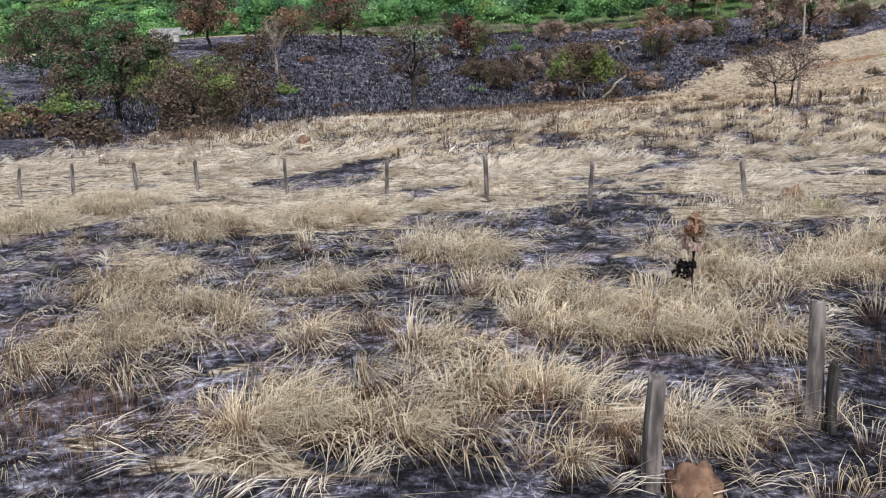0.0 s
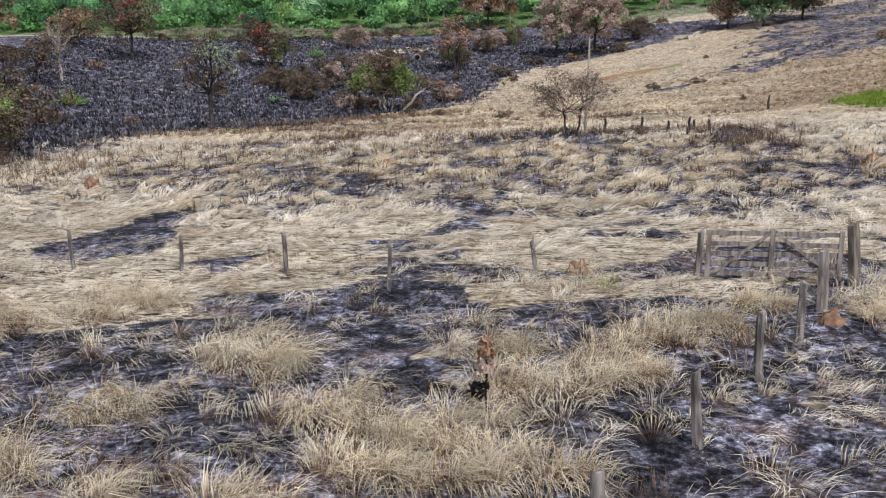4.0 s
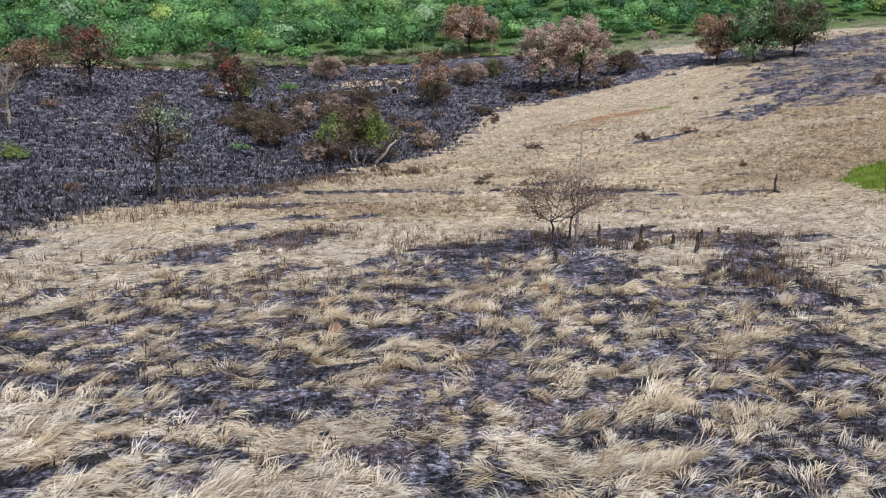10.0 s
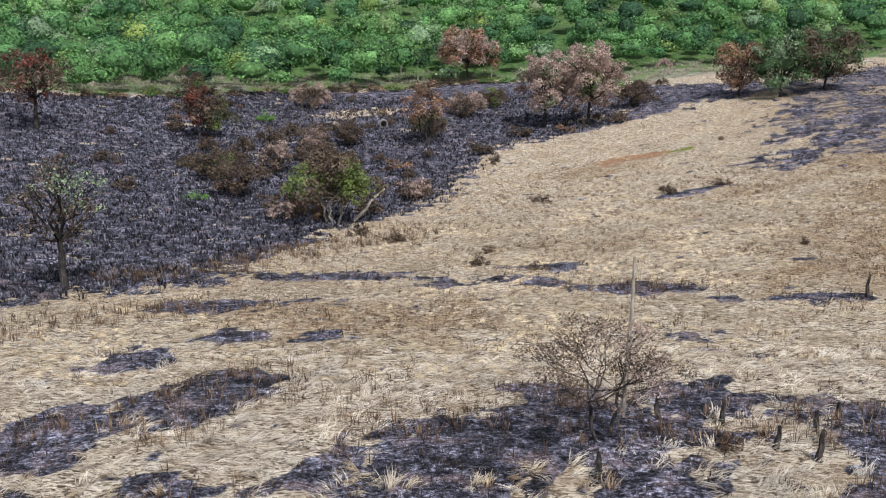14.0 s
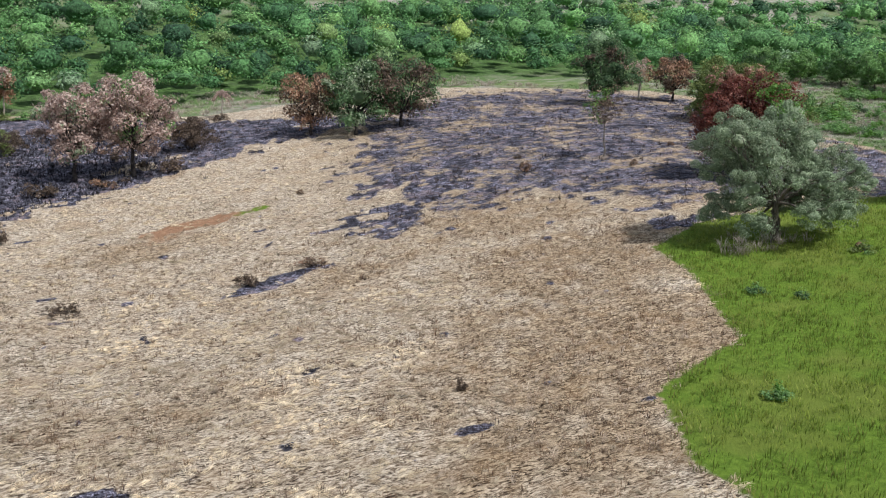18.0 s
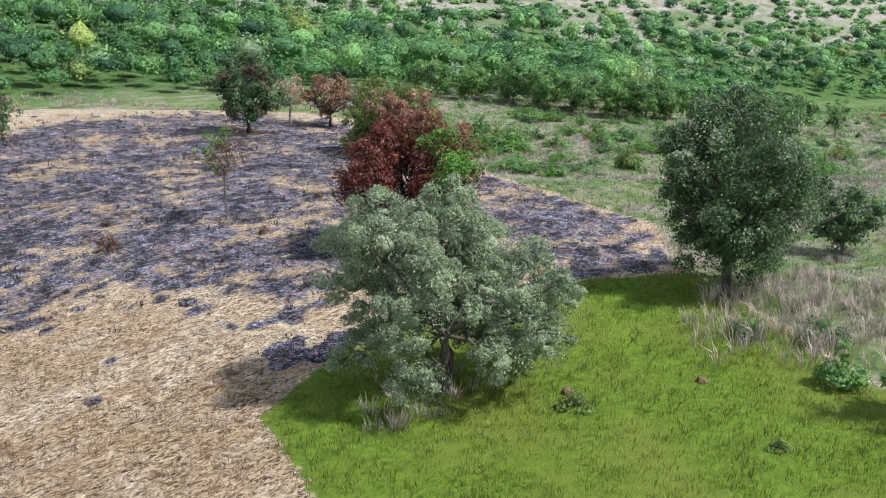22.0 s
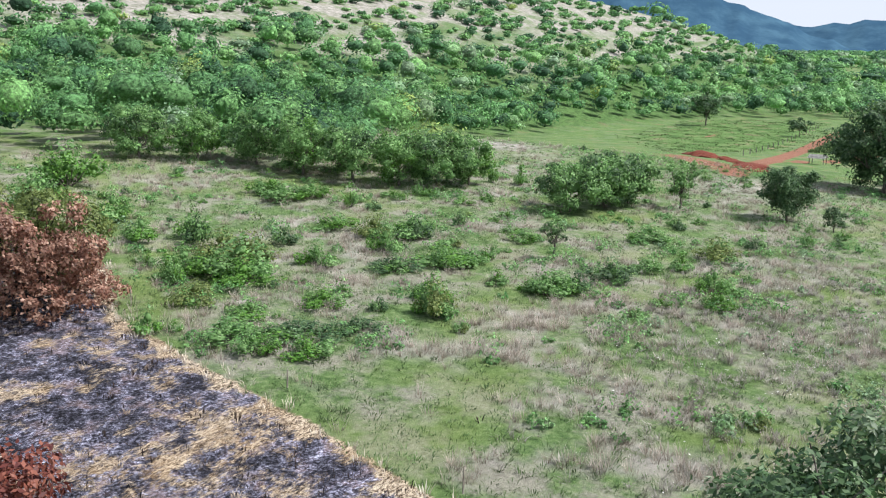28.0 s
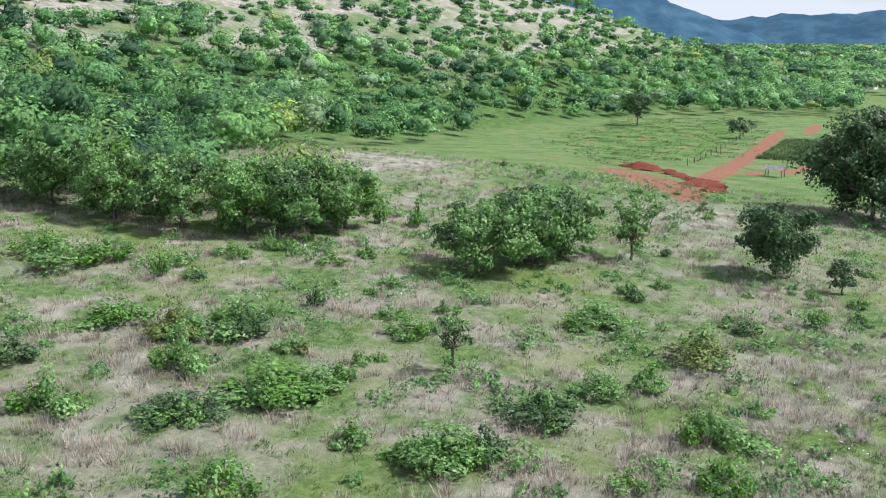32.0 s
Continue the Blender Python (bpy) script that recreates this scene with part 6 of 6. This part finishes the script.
straw_mat("brown_straw", "brownish straw roots showing between pale swathes", 15000, (-30, 78, 76, 185), 0.65, 0.026, 12, 117, 0.8, (0.5, 1.2), DULL, keep=lambda x, y: straw_left(x, y) * np.clip(0.1 + 1.5 * spots(x, y, BROWN_FANS) + 0.9 * wave_noise(x, y, 3.0, 44) + 0.4 * wave_noise(x, y, 12.0, 45), 0, 1))
SLOPE = grass_material("slope_straw", (0.17, 0.12, 0.075), (0.34, 0.24, 0.14), (0.58, 0.465, 0.31), (0.79, 0.67, 0.47), (0.7, 0.58, 0.4), (0.89, 0.79, 0.6), blend=(0.0, 0.5), patch=0.1, swing=0.7)
straw_mat("matted_grass", "flattened pale straw on the slope", 12500, (-30, 75, 78, 142), 0.75, 0.024, 18, 113, 0.3, (1.1, 1.5), SLOPE, keep=lambda x, y: fans(x, y) * (1 - 0.9 * np.clip(1.4 * spots(x, y, BROWN_FANS), 0, 1)))
straw_mat("matted_grass", "flattened pale straw below the wood", 7000, (0, 100, 140, 255), 0.8, 0.035, 16, 114, 0.5, (1.0, 1.45), SLOPE, False, lambda x, y: straw_left(x, y) * (inside(x, y, NORTH, 5.0) < 0.5) * (1 - 0.8 * np.clip(1.3 * spots(x, y, BROWN_FANS), 0, 1)))
straw_mat("matted_grass", "tawny straw tufts between charred streaks", 7500, (52, 150, 130, 258), 0.8, 0.035, 18, 118, 0.5, (0.9, 1.45), DULL, False, lambda x, y: (inside(x, y, NORTH, 5.0) > 0.5) * 0.8 * np.clip(0.18 + 0.7 * wave_noise(x * 0.5, y, 4.5, 46) + 0.4 * wave_noise(x, y, 1.4, 47) - 0.5 * wave_noise(x, y, 13.0, 72), 0, 1) * (1 - inside(x, y, SAVANNA, 1.0)) * (1 - inside(x, y, LUSH, 1.0)))


def stubble(name, label, count, box, tall, wide, each, seed, material, keep, spread):
    rng = np.random.default_rng(seed)
    x, y = scatter(rng, count, *box, keep)
    bx, by, a = clumps(rng, x, y, each, np.full(len(x), spread))
    n = len(bx)
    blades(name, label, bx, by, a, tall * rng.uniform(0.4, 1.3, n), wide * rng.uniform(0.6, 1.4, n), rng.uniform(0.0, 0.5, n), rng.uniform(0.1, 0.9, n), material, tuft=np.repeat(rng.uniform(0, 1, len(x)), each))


def char_only(x, y):
    return char_at(x, y) * in_view(x, y)


def valley(x, y):
    return inside(x, y, CHAR, 2.0)


stubble("burnt_stubble", "short charred stubble on ash", 3500, (-16, 16, 5, 40), 0.16, 0.012, 8, 121, STUBBLE, char_only, 0.12)
stubble("ashen_stubble", "fine grey ash strands over charred soil", 6500, (-15, 15, 6, 38), 0.14, 0.007, 9, 134, ASHY, char_only, 0.13)
stubble("burnt_stubble", "charred and brown stubble on ash", 7000, (-35, 45, 36, 112), 0.42, 0.035, 8, 122, STUBBLE, char_only, 0.28)
stubble("burnt_stubble", "charred and brown stubble before the wood", 8000, (40, 150, 135, 262), 0.5, 0.075, 6, 123, STUBBLE, lambda x, y: char_at(x, y) * 0.9, 0.35)
stubble("ashen_tufts", "ash-grey tufts and black stubs in the burnt valley", 26000, (-80, 45, 60, 258), 0.62, 0.17, 5, 124, ASHY, valley, 0.3)
BROWN_BANDS = [(-6, 77, 3.0, 3.0, 0, 1.0), (3, 73, 5, 1.3, 15, 1.0), (9, 74, 6, 1.2, 0, 1.0), (19, 69, 3, 2.5, 0, 1.0), (20, 58, 3, 3, 0, 0.9), (-4.5, 75.5, 5.5, 1.8, 14, 1.0), (5.5, 72, 8, 1.5, 28, 0.8), (16, 70, 8, 2.0, 5, 0.9), (20, 62, 6, 2.5, 15, 0.8), (-7, 60, 10, 3, 8, 0.35), (-14, 70, 9, 2.5, 10, 0.4), (18, 100.6, 5, 1.6, -12, 1.0), (-20, 92, 10, 3, 35, 0.6), (-24, 55, 5, 9, 0, 0.5), (0, 131, 9, 2.5, 55, 0.9), (-9, 122, 9, 3, 55, 0.9), (-17, 110, 8, 2.5, 35, 0.9), (4, 146, 8, 3, 60, 0.8), (9, 165, 8, 2.5, 70, 0.7)]
stubble("singed_grass", "standing singed brown grass", 14000, (-35, 45, 40, 140), 0.7, 0.035, 10, 125, grass_material("singed_grass", (0.05, 0.03, 0.022), (0.09, 0.055, 0.04), (0.17, 0.105, 0.07), (0.28, 0.19, 0.12), (0.4, 0.3, 0.2)), lambda x, y: np.clip(1.5 * spots(x, y, BROWN_BANDS, 0.5), 0, 1) * in_view(x, y), 0.25)
SINGED = grass_material("singed_stems", (0.05, 0.028, 0.02), (0.1, 0.055, 0.036), (0.2, 0.115, 0.07), (0.32, 0.2, 0.12), (0.46, 0.32, 0.2))
stubble("singed_stems", "brown singed stems under the tussocks", 5200, (-14, 8, 6, 22), 0.42, 0.007, 14, 128, SINGED, lambda x, y: np.clip(1.4 * mounds_at(x, y) + np.clip(1.2 - np.hypot((x + 6.5) / 2.4, (y - 9.2) / 1.6), 0, 1), 0, 1), 0.16)
stubble("singed_tufts", "small brown singed tufts on the pale slope", 13000, (-14, 76, 80, 172), 0.4, 0.032, 8, 129, SINGED, lambda x, y: straw_left(x, y) * np.clip(0.16 + 0.6 * spots(x, y, BROWN_FANS) + 0.7 * wave_noise(x, y, 7.0, 49) + 0.5 * wave_noise(x, y, 2.4, 50), 0, 1), 0.24)
stubble("singed_tufts", "small brown singed tufts between straw and char", 6000, (-30, 42, 33, 80), 0.36, 0.018, 9, 130, SINGED, lambda x, y: mosaic(x, y) * np.clip(0.3 + 0.7 * wave_noise(x, y, 3.5, 50), 0, 1), 0.22)
stubble("green_tufts", "yellowish green tufts growing beside the fence", 260, (-2, 9, 19.5, 25.5), 0.45, 0.009, 34, 133, YOUNG, lambda x, y: np.clip(1.2 - np.minimum(np.minimum(np.hypot((x - 3.9) / 0.7, (y - 23.5) / 0.5), np.hypot((x - 7.4) / 0.5, (y - 20.7) / 0.4)), np.hypot((x + 3.6) / 0.4, (y - 24.6) / 0.3)), 0, 1), 0.2)
stubble("edge_grass", "unburnt pale grass along the pasture fence", 2600, (112, 152, 132, 215), 0.8, 0.05, 9, 126, MAT, lambda x, y: np.clip(1 - np.abs(inside(x, y, SAVANNA, 2.4) - 0.42) * 4, 0, 1), 0.4)
stubble("young_grass", "lush bright green young grass", 15000, (38, 115, 76, 142), 0.5, 0.05, 6, 127, YOUNG, lambda x, y: inside(x, y, LUSH, 0.6), 0.4)


def pasture():
    rng = np.random.default_rng(131)

    def wild(x, y):
        d = np.hypot(x - 95, y - 130)
        return inside(x, y, SAVANNA, 1.0) * (y < 262) * np.clip(1.25 - d / 210, 0.15, 1) * ((x - 70) * 0.3 + y > 126)

    x, y = scatter(rng, 46000, 96, 300, 92, 262, lambda x, y: wild(x, y) * tan_at(x, y))
    bx, by, a = clumps(rng, x, y, 22, np.full(len(x), 0.42))
    n = len(bx)
    blades("tawny_grass", "tall tawny tussocks in rough pasture", bx, by, a, rng.uniform(0.5, 1.4, n), rng.uniform(0.02, 0.045, n), rng.uniform(0.0, 0.5, n), rng.uniform(0.2, 1.3, n), TAWNY, tuft=np.repeat(rng.uniform(0, 1, len(x)), 22), straight=True)
    x, y = scatter(rng, 29000, 96, 300, 92, 262, lambda x, y: wild(x, y) * (1 - 0.7 * tan_at(x, y)))
    bx, by, a = clumps(rng, x, y, 10, np.full(len(x), 0.45))
    n = len(bx)
    blades("pasture_herbs", "green herbs and grass of the rough pasture", bx, by, a, rng.uniform(0.2, 0.6, n), rng.uniform(0.035, 0.08, n), rng.uniform(0.2, 1.0, n), rng.uniform(0.6, 1.6, n), HERB, tuft=np.repeat(rng.uniform(0, 1, len(x)), 10))
    x, y = scatter(rng, 9000, -70, 140, 220, 300, lambda x, y: inside(x, y, SAVANNA, 1.0) * np.clip(0.5 + wave_noise(x, y, 8, 59), 0, 1))
    bx, by, a = clumps(rng, x, y, 14, np.full(len(x), 0.8))
    n = len(bx)
    blades("wood_edge_grass", "tall pale grass before the wood", bx, by, a, rng.uniform(0.5, 1.3, n), rng.uniform(0.04, 0.09, n), rng.uniform(0.0, 0.4, n), rng.uniform(0.2, 1.1, n), TAWNY)

    def grey(x, y):
        n = 0.7 * wave_noise(x, y, 6, 54) + 0.5 * wave_noise(x, y, 2.4, 55)
        return np.clip(1.5 - np.hypot((x - 172) / 34, (y - 136) / 15), 0, 1) * np.clip((n + 0.25) / 0.4, 0, 1) * inside(x, y, SAVANNA, 1.0)

    straw_mat("flopped_grass", "grey-tan grass flopped over in rough pasture", 9000, (122, 215, 108, 162), 0.95, 0.034, 14, 132, 0.7, (0.3, 1.0), GREYED, False, grey)
    x, y = scatter(rng, 5000, 128, 215, 110, 152, lambda x, y: 0.5 * np.clip(1.4 - np.hypot((x - 170) / 32, (y - 137) / 12), 0, 1) * (wave_noise(x, y, 5, 56) > 0) * inside(x, y, SAVANNA, 1.0))
    P = np.stack([x, y, ground_z(x, y) + rng.uniform(0.3, 0.75, len(x))], -1)
    V, F = leaf_quads(rng, P, np.tile((0.0, 0.0, 1.0), (len(x), 1)), 0.14, 0.9, 0.0, 0.5)
    tagged(new("white_flowers", grid_mesh("white_flowers", V, F, PETAL, False)), "small white wildflowers among greying grass", "flowers", kind="stuff")
    x, y = scatter(rng, 900, 94, 128, 108, 135, lambda x, y: np.clip(1.3 - np.hypot((x - 109) / 12, (y - 119) / 8), 0, 1))
    bx, by, a = clumps(rng, x, y, 24, np.full(len(x), 0.5))
    n = len(bx)
    blades("tall_dry_grass", "tall pale dry grass below a dark tree", bx, by, a, rng.uniform(0.8, 2.2, n), rng.uniform(0.03, 0.06, n), rng.uniform(0.0, 0.4, n), rng.uniform(0.2, 1.2, n), TAWNY)
    x, y = scatter(rng, 130, 72, 84, 126, 136, lambda x, y: np.clip(1.3 - np.hypot((x - 77.5) / 5, (y - 130.5) / 3), 0, 1))
    bx, by, a = clumps(rng, x, y, 30, np.full(len(x), 0.5))
    n = len(bx)
    blades("tall_dry_grass", "dry brown grass round a tree's foot", bx, by, a, rng.uniform(0.5, 1.5, n), rng.uniform(0.02, 0.05, n), rng.uniform(0.0, 0.4, n), rng.uniform(0.2, 1.2, n), TAWNY)


pasture()


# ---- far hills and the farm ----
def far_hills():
    """Ranges beyond the plain, a plain backdrop far off, their haze painted as blue."""
    s = Shader("haze_painted_hill", 1.0, 0.0)
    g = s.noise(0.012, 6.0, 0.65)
    # blue of the distant haze, put into the base colour
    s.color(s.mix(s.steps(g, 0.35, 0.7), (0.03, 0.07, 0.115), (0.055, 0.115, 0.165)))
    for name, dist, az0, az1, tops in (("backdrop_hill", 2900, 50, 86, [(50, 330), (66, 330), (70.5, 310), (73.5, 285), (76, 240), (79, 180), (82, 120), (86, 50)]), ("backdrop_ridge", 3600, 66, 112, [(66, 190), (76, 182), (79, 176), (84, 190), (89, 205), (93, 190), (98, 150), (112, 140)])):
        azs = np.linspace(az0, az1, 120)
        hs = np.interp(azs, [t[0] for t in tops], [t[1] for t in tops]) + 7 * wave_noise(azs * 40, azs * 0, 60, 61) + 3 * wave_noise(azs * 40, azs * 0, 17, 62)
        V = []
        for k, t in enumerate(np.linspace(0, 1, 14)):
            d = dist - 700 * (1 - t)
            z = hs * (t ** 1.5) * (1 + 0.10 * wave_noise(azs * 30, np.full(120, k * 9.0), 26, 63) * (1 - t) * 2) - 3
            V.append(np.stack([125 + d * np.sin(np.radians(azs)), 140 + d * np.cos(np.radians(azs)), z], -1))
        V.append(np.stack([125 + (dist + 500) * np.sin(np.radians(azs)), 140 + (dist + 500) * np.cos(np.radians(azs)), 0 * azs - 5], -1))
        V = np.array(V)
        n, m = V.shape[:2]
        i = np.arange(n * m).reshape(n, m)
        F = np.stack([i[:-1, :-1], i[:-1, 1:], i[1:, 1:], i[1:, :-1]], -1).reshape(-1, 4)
        tagged(new(name, grid_mesh(name, V.reshape(-1, 3), F, s.m)), "wooded range on the horizon, painted haze-blue", "hills", kind="structure")


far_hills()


def box(bm, x0, x1, y0, y1, z0, z1):
    v = [bm.verts.new((x, y, z)) for z in (z0, z1) for x, y in ((x0, y0), (x1, y0), (x1, y1), (x0, y1))]
    for q in ((3, 2, 1, 0), (4, 5, 6, 7), (0, 1, 5, 4), (1, 2, 6, 5), (2, 3, 7, 6), (3, 0, 4, 7)):
        bm.faces.new([v[j] for j in q])


def plaster(name, a, b):
    s = Shader(name, 0.85, 0.25)
    return s.color(s.mix(s.steps(s.noise(1.2, 5.0), 0.35, 0.7), a, b))


LIMEWASH = plaster("limewash", (0.6, 0.58, 0.54), (0.8, 0.79, 0.76))
TIN = plaster("weathered_sheet", (0.3, 0.29, 0.28), (0.55, 0.54, 0.52))
SHADE = plaster("opening_shade", (0.02, 0.02, 0.02), (0.04, 0.035, 0.03))


def shed(x, y, w, d, h, turn, wall, roof, label, name="shed", openside=False):
    t = new(name)
    t.matrix_world = pose(x, y, float(ground_z(x, y)) - 0.05, 0, 0, turn)
    tagged(t, label, "building")

    def piece(pname, material, *boxes):
        bm = bmesh.new()
        for b in boxes:
            box(bm, *b)
        me = bpy.data.meshes.new(pname)
        bm.to_mesh(me)
        bm.free()
        me.materials.append(material)
        part(pname, me, t)

    if openside:
        for px_, py_ in ((-w / 2, -d / 2), (w / 2 - 0.15, -d / 2), (-w / 2, d / 2 - 0.15), (w / 2 - 0.15, d / 2 - 0.15)):
            piece("post", POST, (px_, px_ + 0.15, py_, py_ + 0.15, 0, h))
    else:
        piece("wall", wall, (-w / 2, w / 2, -d / 2, -d / 2 + 0.15, 0, h))
        piece("wall", wall, (-w / 2, w / 2, d / 2 - 0.15, d / 2, 0, h))
        piece("wall", wall, (-w / 2, -w / 2 + 0.15, -d / 2 + 0.15, d / 2 - 0.15, 0, h))
        piece("wall", wall, (w / 2 - 0.15, w / 2, -d / 2 + 0.15, d / 2 - 0.15, 0, h))
        # near-black slab on the uncut wall, painting the shade inside a doorway
        piece("doorway_shade", SHADE, (-0.5, 0.5, -d / 2 - 0.03, -d / 2 - 0.005, 0.05, 2.0))
    bm = bmesh.new()
    o, r = 0.4, 0.9
    v = [bm.verts.new(p) for p in ((-w / 2 - o, -d / 2 - o, h), (w / 2 + o, -d / 2 - o, h), (w / 2 + o, 0, h + r), (-w / 2 - o, 0, h + r), (-w / 2 - o, d / 2 + o, h), (w / 2 + o, d / 2 + o, h))]
    f = [bm.faces.new((v[0], v[1], v[2], v[3])), bm.faces.new((v[3], v[2], v[5], v[4]))]
    bmesh.ops.solidify(bm, geom=f, thickness=0.08)
    me = bpy.data.meshes.new("roof")
    bm.to_mesh(me)
    bm.free()
    me.materials.append(roof)
    part("roof", me, t)


shed(-97, 194, 6.0, 4.0, 1.9, 10, LIMEWASH, TIN, "low open hut with a weathered roof behind trees", "hut", True)
shed(-104, 202, 6.0, 4.0, 2.2, 20, TIN, TIN, "small grey house with a weathered roof", "house")
shed(339, 161, 3.6, 2.4, 1.7, 80, LIMEWASH, TIN, "small open shelter beside the track", "shelter", True)
for k, (x, y, w, d) in enumerate([(1075, 158, 16, 9), (1100, 146, 20, 10), (1140, 150, 14, 9), (1120, 168, 18, 10), (1060, 172, 12, 8)]):
    shed(x, y, w, d, 4.0, 70 + 9 * k, LIMEWASH, TIN, "distant white farm building", "barn")


def maize():
    rng = np.random.default_rng(141)
    x, y = rng.uniform(392, 470, 4200), rng.uniform(140, 171, 4200)
    x = np.round(x / 1.6) * 1.6 + rng.normal(0, 0.15, len(x))
    bx, by, a = clumps(rng, x, y, 5, np.full(len(x), 0.3))
    n = len(bx)
    blades("maize_crop", "rows of young green maize", bx, by, a, rng.uniform(0.8, 1.6, n), rng.uniform(0.14, 0.26, n), rng.uniform(0.0, 0.6, n), rng.uniform(0.6, 1.5, n), HERB, "crop")



def field_herbs():
    rng = np.random.default_rng(151)
    x, y = scatter(rng, 11000, 320, 600, 170, 250, lambda x, y: inside(x, y, PASTURE, 4.0) * np.clip(0.35 + 0.8 * wave_noise(x, y, 18, 84) + 0.5 * wave_noise(x, y, 6, 85), 0, 1))
    bx, by, a = clumps(rng, x, y, 4, np.full(len(x), 0.8))
    n = len(bx)
    blades("field_herbs", "rank green growth on the red-soil pasture", bx, by, a, rng.uniform(0.3, 0.7, n), rng.uniform(0.12, 0.28, n), rng.uniform(0.1, 0.8, n), rng.uniform(0.5, 1.4, n), HERB)


field_herbs()
maize()
